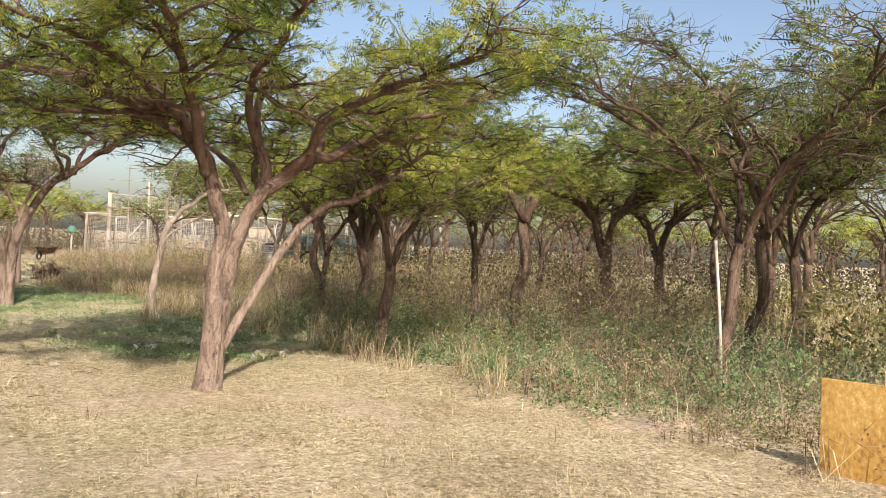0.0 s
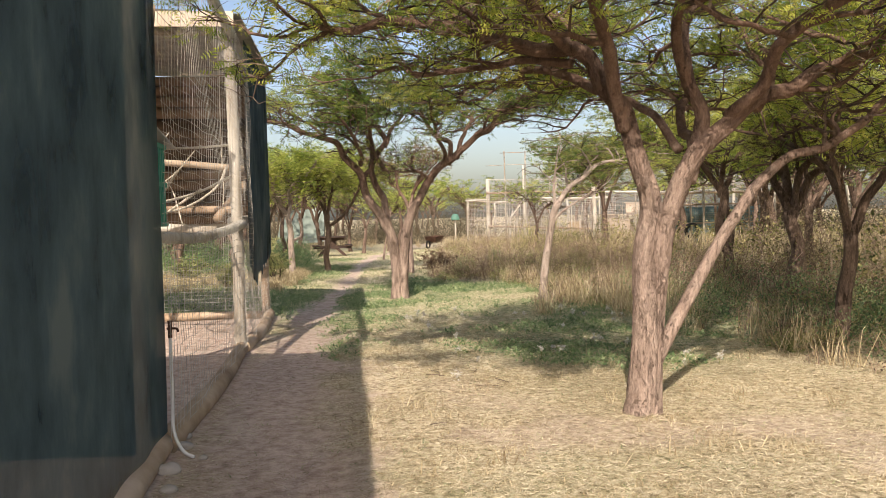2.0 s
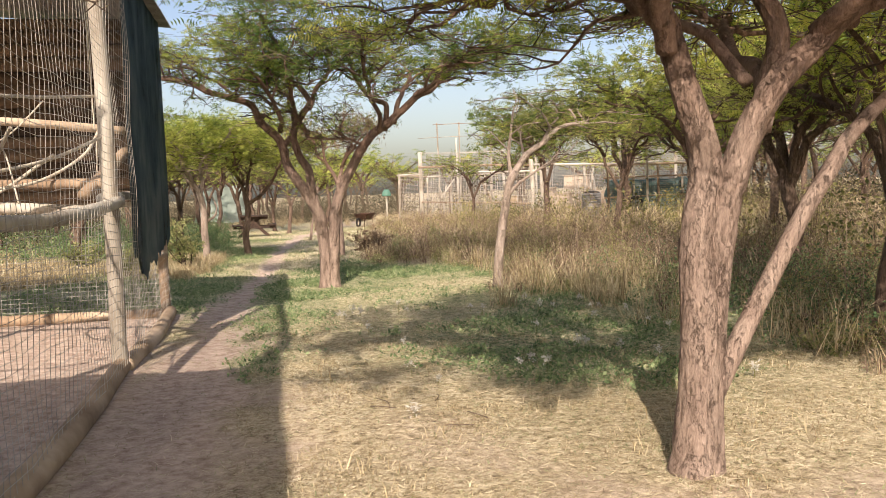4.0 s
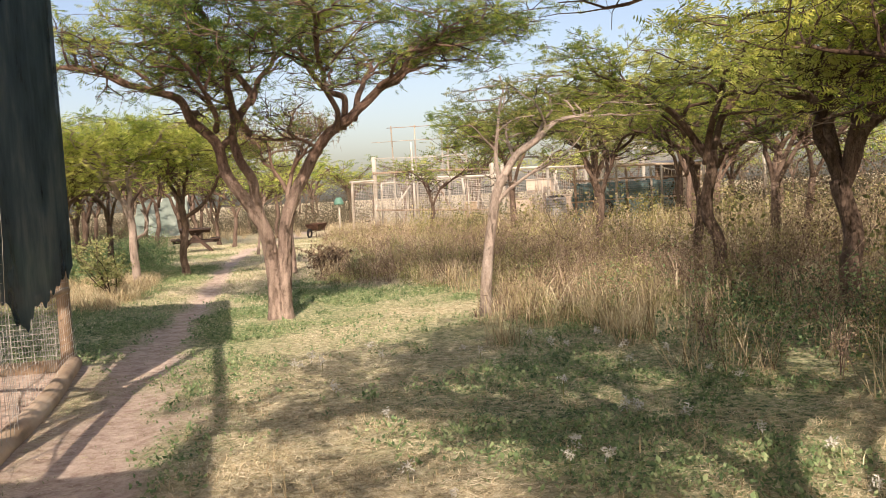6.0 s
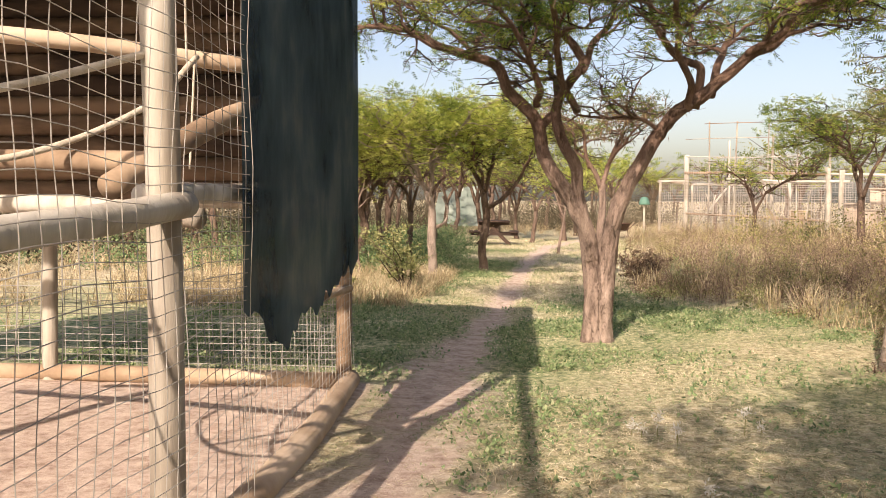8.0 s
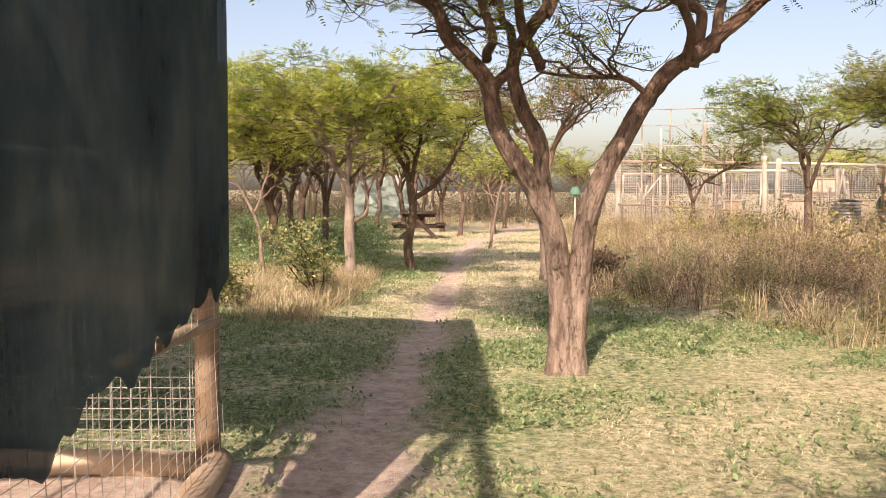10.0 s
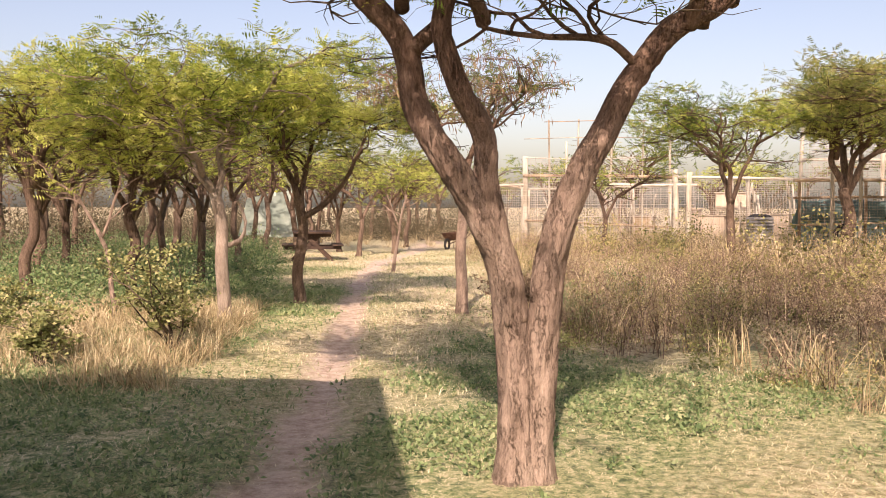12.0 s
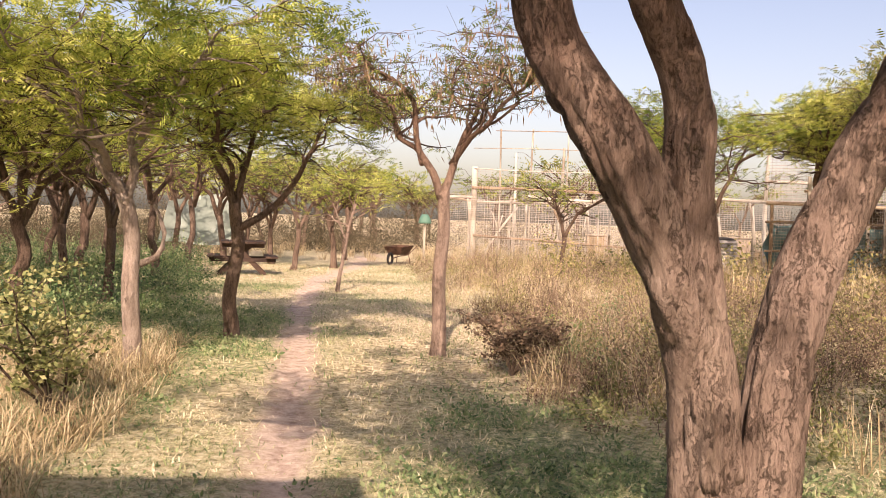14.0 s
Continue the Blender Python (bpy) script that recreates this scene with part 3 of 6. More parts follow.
# the large tree beside the footpath, forked at shoulder height
B1 = np.array([2.18, 8.3, 0.0])
TREE_1 = [
    ([(-0.02, 0, -0.1), (0.02, 0, 0.35), (0.06, 0, 0.75), (0.09, 0, 1.15), (0.14, 0, 1.48), (0.08, 0.01, 1.75), (-0.02, 0.04, 2.0), (-0.15, 0.1, 2.35), (-0.45, 0.15, 2.62), (-0.95, 0.2, 2.74), (-1.6, 0.25, 2.85), (-2.3, 0.35, 2.95)], 0.11, 0.022, 0.6),
    ([(0.04, 0.02, -0.05), (0.10, 0.04, 0.5), (0.16, 0.04, 1.0), (0.24, 0.0, 1.45), (0.38, -0.03, 1.8), (0.62, 0, 2.1), (1.02, 0.1, 2.3), (1.5, 0.15, 2.48), (2.2, 0.3, 2.7), (3.0, 0.5, 2.9)], 0.104, 0.022, 0.6),
    ([(-0.06, 0.05, 2.12), (-0.25, -0.3, 2.6), (-0.55, -0.8, 2.95), (-0.8, -1.4, 3.15), (-1.0, -2.0, 3.2)], 0.055, 0.018, 0.25),
    ([(-0.10, 0.08, 2.25), (-0.1, 0.5, 2.75), (-0.3, 1.1, 3.1), (-0.5, 1.9, 3.25), (-0.6, 2.6, 3.3)], 0.052, 0.018, 0.25),
    ([(-0.40, 0.15, 2.55), (-0.8, -0.3, 2.85), (-1.4, -0.8, 3.05), (-1.9, -1.2, 3.1)], 0.04, 0.016, 0.25),
    ([(-0.7, 0.18, 2.68), (-1.1, 0.8, 2.95), (-1.6, 1.4, 3.1)], 0.035, 0.015, 0.25),
    ([(0.36, -0.02, 1.72), (0.52, 0.05, 2.1), (0.42, 0.1, 2.35), (0.37, 0.2, 2.65), (0.5, 0.4, 3.1), (0.4, 0.9, 3.6)], 0.065, 0.02, 0.45),
    ([(0.4, 0.1, 2.4), (0.2, -0.3, 2.9), (0.3, -0.9, 3.3), (0.2, -1.6, 3.5)], 0.045, 0.018, 0.25),
    ([(0.7, 0, 2.12), (0.9, -0.4, 2.5), (1.1, -1.0, 2.85), (1.4, -1.7, 3.05), (1.6, -2.2, 3.1)], 0.052, 0.018, 0.25),
    ([(1.0, 0.1, 2.28), (1.3, 0.6, 2.6), (1.5, 1.2, 2.95), (1.6, 1.9, 3.15)], 0.05, 0.018, 0.25),
    ([(1.5, 0.15, 2.48), (1.9, -0.4, 2.8), (2.5, -0.9, 3.05)], 0.04, 0.016, 0.2),
    ([(2.0, 0.25, 2.62), (2.3, 0.9, 2.85), (2.7, 1.4, 3.1)], 0.035, 0.016, 0.2),
    ([(-0.15, 0.1, 2.35), (-0.4, 0.8, 2.6), (-0.6, 1.6, 2.68), (-0.9, 2.4, 2.72)], 0.042, 0.014, 0.3),
    ([(-0.45, 0.15, 2.6), (-0.85, 0.5, 2.66), (-1.3, 0.9, 2.68), (-1.7, 1.3, 2.7)], 0.034, 0.013, 0.3),
    ([(0.40, 0.0, 1.84), (0.65, 0.7, 2.25), (0.95, 1.5, 2.55), (1.2, 2.4, 2.7)], 0.046, 0.015, 0.3),
    ([(0.30, 0.0, 1.95), (0.16, 0.5, 2.35), (0.05, 1.2, 2.6), (-0.1, 2.0, 2.7)], 0.034, 0.012, 0.3),
    ([(0.08, 0.02, 0.30), (0.33, 0.04, 0.75), (0.6, 0.05, 1.18), (0.86, 0.05, 1.52), (1.28, 0.1, 1.85), (1.9, 0.2, 2.2), (2.5, 0.4, 2.6)], 0.055, 0.02, 0.62),
]
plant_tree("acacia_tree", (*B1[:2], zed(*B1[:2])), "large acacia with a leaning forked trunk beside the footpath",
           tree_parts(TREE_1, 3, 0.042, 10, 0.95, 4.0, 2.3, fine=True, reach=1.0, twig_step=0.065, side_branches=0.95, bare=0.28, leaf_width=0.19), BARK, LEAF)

# the acacia whose two trunks part like a V
B2 = np.array([1.0, 18.05, 0.0])
TREE_2 = [
    ([(-0.05, 0, -0.1), (-0.04, 0, 0.3), (-0.06, 0, 0.7), (-0.12, -0.05, 1.1), (-0.25, -0.12, 1.38), (-0.42, -0.14, 1.66), (-0.60, -0.12, 1.95), (-0.71, -0.1, 2.3), (-0.92, -0.1, 2.62), (-1.3, -0.15, 2.9), (-1.9, -0.2, 3.1), (-2.4, -0.2, 3.2)], 0.117, 0.022, 0.66),
    ([(0.06, 0, -0.1), (0.06, 0, 0.3), (0.10, 0, 0.8), (0.15, 0, 1.2), (0.29, 0, 1.62), (0.55, 0, 2.05), (0.89, 0, 2.44), (1.45, 0, 2.87), (2.0, 0.05, 3.3), (2.6, 0.1, 3.65), (3.1, 0.1, 3.8)], 0.108, 0.022, 0.66),
    ([(-0.07, -0.03, 0.85), (-0.15, -0.08, 1.2), (-0.24, -0.15, 1.55), (-0.29, -0.18, 1.9), (-0.42, -0.15, 2.4), (-0.2, -0.1, 2.9), (-0.55, 0, 3.25), (-1.1, 0.1, 3.5), (-1.6, 0.2, 3.6)], 0.075, 0.02, 0.66),
    ([(-0.58, -0.1, 2.2), (-0.45, 0.3, 2.7), (-0.5, 0.9, 3.1), (-0.7, 1.7, 3.4)], 0.045, 0.016, 0.3),
    ([(-0.62, -0.1, 2.4), (-0.8, -0.6, 2.9), (-1.1, -1.1, 3.3)], 0.04, 0.016, 0.3),
    ([(-0.22, -0.1, 2.8), (0.1, 0.1, 3.3), (0.2, 0.4, 3.8)], 0.04, 0.016, 0.3),
    ([(0.90, 0, 2.44), (0.98, 0, 2.8), (0.7, -0.1, 3.05), (0.5, -0.2, 3.35), (0.4, -0.4, 3.8)], 0.05, 0.018, 0.45),
    ([(1.1, 0, 2.58), (1.3, 0.4, 3.0), (1.5, 0.9, 3.35), (1.7, 1.6, 3.6)], 0.045, 0.016, 0.3),
    ([(1.5, 0, 2.9), (1.9, -0.5, 3.3), (2.1, -1.1, 3.5)], 0.04, 0.015, 0.3),
    ([(2.0, 0.05, 3.3), (2.3, 0.6, 3.5), (2.6, 1.0, 3.7)], 0.035, 0.015, 0.3),
    ([(0.66, 0, 2.17), (0.35, -0.1, 2.25), (0.02, -0.15, 2.25), (-0.28, -0.2, 2.3)], 0.026, 0.01, 0.15),
    # two boughs added overhead, mostly out of view, to dapple the trunks with shade
    ([(-0.3, -0.15, 2.4), (-0.5, -0.7, 3.0), (-0.7, -1.5, 3.5), (-0.9, -2.3, 3.75)], 0.04, 0.014, 0.3),
    ([(0.89, 0, 2.44), (0.7, -0.6, 3.0), (0.5, -1.4, 3.45), (0.3, -2.2, 3.7)], 0.04, 0.014, 0.3),
]
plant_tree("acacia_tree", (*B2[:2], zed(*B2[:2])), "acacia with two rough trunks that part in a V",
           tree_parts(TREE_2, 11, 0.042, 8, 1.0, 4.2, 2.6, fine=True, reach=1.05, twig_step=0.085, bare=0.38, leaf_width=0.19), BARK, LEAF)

# slim pale tree at the edge of the undergrowth
THIN = [
    ([(0, 0, -0.1), (0.05, 0, 0.45), (0.1, 0, 0.9), (0.22, 0, 1.45), (0.33, 0, 1.68)], 0.075, 0.055, 1.0),
    ([(0.31, 0, 1.65), (0.52, 0, 1.88), (0.85, 0, 2.2), (1.1, 0, 2.32), (1.5, 0.1, 2.38)], 0.052, 0.02, 0.3),
    ([(0.23, 0, 1.5), (0.22, 0, 1.8), (0.24, 0, 2.1), (0.3, 0, 2.5), (0.34, 0.05, 2.9)], 0.03, 0.01, 0.3),
    ([(0.5, 0, 1.88), (0.6, 0.5, 2.1), (0.7, 1.0, 2.3)], 0.03, 0.012, 0.2),
    ([(0.12, 0, 1.2), (0.35, -0.1, 1.5), (0.8, -0.2, 1.75)], 0.03, 0.012, 0.4),
]
plant_tree("acacia_tree", (3.33, 16.6, zed(3.33, 16.6)), "slim pale-barked acacia leaning over dry weeds",
           tree_parts(THIN, 5, 0.045, 6, 0.9, 2.95, 1.75, sides=14, reach=0.85, bare=0.4), BARK_PALE, LEAF_DULL)


def wild_limbs(seed, height=1.25, fork=3, out=1.7, top=3.0, r0=0.10, lean=0.2):
    """Limbs of a free-grown acacia: a leaning bole that forks into spreading arms."""
    r = np.random.default_rng(seed)
    a = r.uniform(0, 6.28)
    k = np.array([np.cos(a), np.sin(a), 0]) * lean * r.uniform(0.3, 1)
    h = height * r.uniform(0.85, 1.15)
    mid = k * 0.5 + [r.normal() * 0.04, r.normal() * 0.04, h * 0.55]
    head = k + [0, 0, h]
    limbs = [([(0, 0, -0.1), tuple(mid), tuple(head)], r0, r0 * 0.8, 1.0)]
    for j in range(fork):
        b = a + j * 6.28 / fork + r.uniform(-0.5, 0.5)
        o = np.array([np.cos(b), np.sin(b), 0]) * out * r.uniform(0.6, 1.1)
        p1 = head + o * 0.22 + [0, 0, (top - h) * 0.38] + r.normal(size=3) * 0.06
        p2 = head + o * 0.5 + [0, 0, (top - h) * 0.66] + r.normal(size=3) * 0.12
        p3 = head + o + [0, 0, (top - h) * r.uniform(0.8, 1.0)]
        limbs.append(([tuple(head - [0, 0, 0.08]), tuple(p1), tuple(p2), tuple(p3)], r0 * r.uniform(0.5, 0.72), 0.016, 0.3))
        if r.uniform() < 0.8:
            c = b + r.choice([-1, 1]) * r.uniform(0.5, 1.0)
            q = p2 + np.array([np.cos(c), np.sin(c), 0.35]) * out * 0.45
            limbs.append(([tuple(p1), tuple((p1 + q) / 2 + [0, 0, 0.12]), tuple(q)], r0 * 0.38, 0.014, 0.25))
    return limbs


# trees whose trunks stand clear
LA = [
    ([(0, 0, -0.1), (-0.01, 0, 0.7), (-0.04, 0, 1.31), (-0.1, 0, 1.6)], 0.088, 0.07, 1.0),
    ([(-0.08, 0, 1.55), (-0.38, 0, 2.0), (-0.8, 0, 2.4), (-1.3, 0.1, 2.75)], 0.06, 0.018, 0.35),
    ([(-0.08, 0, 1.5), (-0.02, 0.05, 1.95), (0.1, 0.1, 2.4), (0.5, 0.1, 2.8)], 0.05, 0.016, 0.35),
    ([(0.05, 0.02, 0.95), (0.2, 0, 1.02), (0.26, 0.05, 1.25), (0.15, 0.1, 1.5)], 0.035, 0.016, 1.0),
    ([(-0.25, 0, 1.85), (-0.5, 0.6, 2.3), (-0.7, 1.2, 2.7)], 0.04, 0.015, 0.3),
    ([(-0.2, 0, 1.8), (-0.4, -0.5, 2.3), (-0.6, -1.0, 2.7)], 0.04, 0.015, 0.3),
    ([(0.0, 0, 2.0), (0.4, -0.6, 2.5), (0.7, -0.9, 2.9)], 0.035, 0.015, 0.3),
]
plant_tree("acacia_tree", (-1.33, 24.4, zed(-1.33, 24.4)), "yellow-green acacia with a straight pale trunk in dry grass",
           tree_parts(LA, 21, 0.05, 8, 0.95, 3.45, 1.85, sides=14, reach=1.15, twig_step=0.1), BARK_PALE, LEAF_YELLOW)
LB = [
    ([(0, 0, -0.1), (0.02, 0, 0.7), (0.02, 0, 1.2), (0.04, 0, 1.6)], 0.09, 0.07, 1.0),
    ([(0.03, 0, 1.5), (-0.2, 0, 2.05), (-0.5, 0, 2.5), (-0.9, 0.1, 2.9)], 0.055, 0.016, 0.35),
    ([(0.03, 0, 1.5), (0.14, 0.05, 2.2), (0.4, 0.3, 2.7)], 0.05, 0.016, 0.35),
    ([(0.02, 0, 1.25), (0.35, 0, 1.45), (0.62, 0, 1.75), (0.85, 0, 2.2), (1.2, 0, 2.6)], 0.05, 0.016, 0.5),
    ([(0.0, 0, 1.8), (-0.2, -0.7, 2.4), (-0.3, -1.1, 2.8)], 0.035, 0.015, 0.3),
    ([(0.1, 0, 2.0), (0.3, 0.9, 2.5), (0.3, 1.4, 2.9)], 0.035, 0.015, 0.3),
]
plant_tree("acacia_tree", (-0.5, 26.4, zed(-0.5, 26.4)), "yellow-green acacia with a mottled trunk beside the path",
           tree_parts(LB, 22, 0.05, 8, 0.95, 3.45, 1.9, sides=14, reach=1.1, twig_step=0.1), BARK_DARK, LEAF_YELLOW)
MID = [
    ([(0, 0, -0.1), (0, 0, 0.7), (0.01, 0, 1.4), (0.0, 0, 1.8)], 0.085, 0.065, 1.0),
    ([(0, 0, 1.7), (-0.26, 0, 2.25), (-0.36, 0, 2.7), (-0.9, 0, 3.1)], 0.05, 0.016, 0.4),
    ([(0, 0, 1.7), (0.14, 0, 2.15), (0.2, 0, 2.45), (0.5, 0.1, 3.0)], 0.05, 0.016, 0.4),
    ([(-0.2, 0, 2.1), (-0.5, 0.6, 2.6), (-0.7, 1.0, 3.0)], 0.035, 0.014, 0.3),
    ([(0.1, 0, 2.1), (0.4, -0.6, 2.6), (0.7, -0.9, 2.95)], 0.035, 0.014, 0.3),
]
plant_tree("acacia_tree", (1.72, 25.2, zed(1.72, 25.2)), "thinly leaved acacia hung with dry seed pods",
           tree_parts(MID, 23, 0.045, 5, 0.95, 3.7, 1.9, sides=12, reach=1.0, pods=700, bare=0.45), BARK, LEAF_DULL)

# free-grown kinds, each planted many times
KIND_LOOK = [
    dict(height=1.3, fork=3, out=1.8, top=2.9, r0=0.09, leaf=LEAF, bare=0.05),
    dict(height=1.7, fork=3, out=1.7, top=3.3, r0=0.095, leaf=LEAF, bare=0.05),
    dict(height=1.2, fork=4, out=1.9, top=2.9, r0=0.11, leaf=LEAF_YELLOW, bare=0.05),
    dict(height=1.4, fork=4, out=1.9, top=3.2, r0=0.10, leaf=LEAF_DULL, bare=0.32),
    dict(height=1.5, fork=3, out=1.7, top=3.1, r0=0.085, leaf=LEAF_DULL, bare=0.1),
    dict(height=1.8, fork=4, out=1.9, top=3.5, r0=0.075, leaf=LEAF_DULL, bare=0.55),
]
LABELS = ["spreading green acacia with a forked dark trunk", "tall slender acacia with a crooked dark trunk", "yellow-green acacia with a low many-armed crown",
          "thinly leaved grey-green acacia over dry weeds", "dull green acacia with a slim brown trunk", "half-bare acacia with grey twigs and few leaves"]
NEAR_SPOTS = {
    0: [(5.35, 11.1, 20, 1.0), (10.2, 16.2, 130, 1.1), (7.9, 19.6, 10, 1.0), (9.6, 33.6, 140, 1.3)],
    1: [(8.85, 12.7, 300, 1.15), (6.9, 17.2, 150, 1.0), (-4.7, 27.6, 60, 1.0)],
    2: [(6.6, 14.2, 40, 1.05), (11.6, 13.4, 120, 1.15), (-3.3, 28.6, 60, 0.95), (12.4, 33.2, 30, 1.4), (16.2, 33.6, 80, 1.35)],
    3: [(14.5, 11.9, 260, 1.2), (9.2, 4.3, 200, 1.15)],
    4: [(12.3, 9.4, 200, 1.2), (8.3, 24.2, 340, 1.0)],
    5: [(6.9, 6.3, 100, 1.0), (9.9, 8.4, 30, 1.2)],
}
MID_SPOTS = {
    0: [(-2.5, 30.4, 140, 0.95), (0.7, 39.0, 60, 0.9), (-3.4, 31.9, 200, 0.95), (16.3, 35.0, 90, 1.45), (-7.5, 40, 10, 1.1), (13.5, 18.5, 40, 1.1), (-2.8, 44.5, 30, 1.1), (19, 24, 0, 1.2), (8.2, 39.5, 10, 0.9)],
    1: [(19.5, 33.5, 80, 1.4), (-1.9, 38.6, 70, 0.9), (-4.9, 37.4, 30, 1.05), (2.6, 44.8, 50, 0.95), (-2.2, 34.2, 250, 0.9), (17.5, 16, 210, 1.2), (-9.5, 30, 30, 1.1), (22.5, 34, 120, 1.1), (-7, 35.5, 10, 1.0)],
    2: [(-3.8, 35.3, 0, 1.0), (-5.3, 30.2, 50, 1.05), (-1.2, 42.5, 130, 1.0), (14.3, 14.7, 120, 1.15), (1.9, 40.5, 100, 0.85), (-9.0, 33, 220, 1.1), (20.5, 38, 10, 1.1), (-6, 44, 90, 1.1)],
    3: [(18.3, 13.9, 260, 1.25), (-5.6, 32.6, 310, 0.95), (10.9, 21.5, 80, 1.1), (0.2, 41.5, 10, 0.85), (-13, 36, 10, 1.2), (15.5, 31, 90, 1.1)],
    4: [(-6.9, 28.8, 170, 1.05), (15.4, 19.0, 60, 1.15), (-4.2, 40.5, 20, 1.0), (21, 18, 100, 1.2), (13, 23.5, 10, 1.1), (18, 28, 200, 1.1), (-0.6, 45.8, 20, 1.0)],
    5: [(12.6, 27.5, 250, 1.1), (-11.5, 38.5, 130, 1.1), (23.5, 30, 0, 1.2), (17.5, 9.0, 30, 1.2), (16.4, 23, 30, 1.1), (20, 11, 10, 1.2), (22.5, 14.5, 10, 1.2)],
}
far_rng = np.random.default_rng(77)
FAR_SPOTS = {k: [] for k in range(6)}
placed = 0
while placed < 150:
    a, d = far_rng.uniform(-0.75, 1.0), 46 + 75 * far_rng.uniform(0, 1) ** 1.6
    x, y = d * math.sin(a) + 2, d * math.cos(a)
    if (4 < x < 28 and 42 < y < 54) or (-7 < x < 4 and y < 50):
        continue
    FAR_SPOTS[placed % 6].append((x, y, far_rng.uniform(0, 360), far_rng.uniform(0.95, 1.4)))
    placed += 1
for x, y in ((-9, -6), (7, -8), (-12, 8), (-14, 20), (13, 1), (-2, -13), (-13, 27), (24, 20), (26, 8), (27, 26), (-10, 14), (-16, 32), (20, 4), (-18, 40), (28, 36)):
    FAR_SPOTS[(x + y) % 6].append((x, y, far_rng.uniform(0, 360), 1.2))
for spots, size, per, dense, step, branches, levels, sides in ((NEAR_SPOTS, 0.047, 8, 0.9, 0.12, 0.85, 3, 12), (MID_SPOTS, 0.06, 8, 0.85, 0.12, 0.75, 2, 7), (FAR_SPOTS, 0.15, 5, 0.5, 0.16, 0.5, 2, 4)):
    for k, spec in enumerate(KIND_LOOK):
        limbs = wild_limbs(100 + k, spec["height"], spec["fork"], spec["out"], spec["top"], spec["r0"])
        soups = tree_parts(limbs, 200 + k, size, per, dense, spec["top"] + 0.45, 1.75, sides=sides, bare=spec["bare"], twig_step=step, side_branches=branches, levels=levels, reach=1.05, leafy=sides > 4,
                           pods=150 if k == 5 and levels == 3 else 0)
        first = None
        for x, y, turn, grown in spots[k]:
            if first is None:
                first = plant_tree("acacia_tree", (x, y, zed(x, y)), LABELS[k], soups, BARK_DARK, spec["leaf"], "bushland acacias", turn, grown)
            else:
                copy_thing(first, pose(x, y, zed(x, y), 0, 0, turn)).scale = (grown,) * 3

# young tree at the path
SAP = [([(0, 0, -0.1), (0.1, 0, 0.6), (0.2, 0, 1.25), (0.35, 0, 1.7)], 0.045, 0.02, 0.6), ([(0.15, 0, 1.0), (-0.05, 0.1, 1.5), (-0.2, 0.1, 1.9)], 0.02, 0.01, 0.4)]
plant_tree("young_tree", (1.3, 32.8, zed(1.3, 32.8)), "slanting young acacia with a bare pale stem", tree_parts(SAP, 31, 0.06, 5, 0.8, 2.4, 1.3, reach=0.8, bare=0.2), BARK, LEAF_YELLOW)
SAP2 = [([(0, 0, -0.1), (-0.05, 0, 0.6), (-0.2, 0, 1.15)], 0.04, 0.025, 1.0), ([(-0.18, 0, 1.1), (-0.5, 0.1, 1.6), (-0.9, 0.2, 1.9)], 0.022, 0.01, 0.3), ([(-0.15, 0, 1.05), (0.05, 0, 1.6), (0.1, 0, 2.0)], 0.022, 0.01, 0.3)]
plant_tree("young_tree", (-2.8, 25.2, zed(-2.8, 25.2)), "slender young acacia with a thin forked stem", tree_parts(SAP2, 32, 0.06, 5, 0.8, 2.5, 1.3, reach=0.8, bare=0.2), BARK, LEAF_YELLOW)


# ---------- monkey cage ----------
FX = -1.1          # line of the cage's long side
TOP = 3.45


def post(name, x, y, h, r, mat, label, lean=(0, 0), seed=0, sides=14):
    s = Soup()
    tube(s, smooth_line([(0, 0, -0.3), (lean[0] * 0.5 + 0.01, lean[1] * 0.5, h * 0.5), (lean[0], lean[1], h)], 0.12), r, sides, 0.03, seed)
    ob = part(name, s, mat, smooth=True)
    ob.location = (x, y, 0)
    return tagged(ob, label, "post")


def log(name, points, r, mat, label, category="log", seed=0, r1=None):
    s = Soup()
    line = smooth_line(points, 0.08)
    tube(s, line, np.linspace(r, r1 or r * 0.85, len(line)), 14, 0.05, seed)
    return tagged(part(name, s, mat, smooth=True), label, category)


cage = thing("monkey_cage", "tall timber and wire-mesh cage hung with dark green shade cloth", "cage")


def cage_log(name, points, r, mat, seed=0, r1=None, label=""):
    s = Soup()
    line = smooth_line(points, 0.08)
    tube(s, line, np.linspace(r, r1 or r * 0.9, len(line)), 14, 0.05, seed)
    return part(name, s, mat, cage, label, smooth=True)


for k, (y, r) in enumerate(((-4.2, 0.06), (-0.3, 0.06), (3.7, 0.06), (7.62, 0.055), (12.0, 0.066))):
    cage_log("post", [(FX - 0.09 + 0.05 * (k == 4), y, -0.2), (FX - 0.085 + 0.05 * (k == 4), y - 0.02, 1.4), (FX - 0.085 + 0.05 * (k == 4), y - 0.10 * (k == 4), 2.5), (FX - 0.085 + 0.05 * (k == 4), y - 0.28 * (k == 4), 3.62 if k == 4 else TOP)], r, POLE, k)
cage_log("post", [(FX - 0.085, 15.58, -0.2), (FX - 0.09, 15.58, 0.8), (FX - 0.085, 15.59, 2.0), (FX - 0.085, 15.59, 3.55)], 0.062, POLE_WARM, 9, label="split yellowish corner post")
for x in (-3.6, -6.0):
    for k, y in enumerate((-4.2, 3.7, 11.7, 15.6)):
        cage_log("post", [(x, y, -0.2), (x + 0.02, y, 1.7), (x, y, 3.5)], 0.06, POLE, 20 + k)
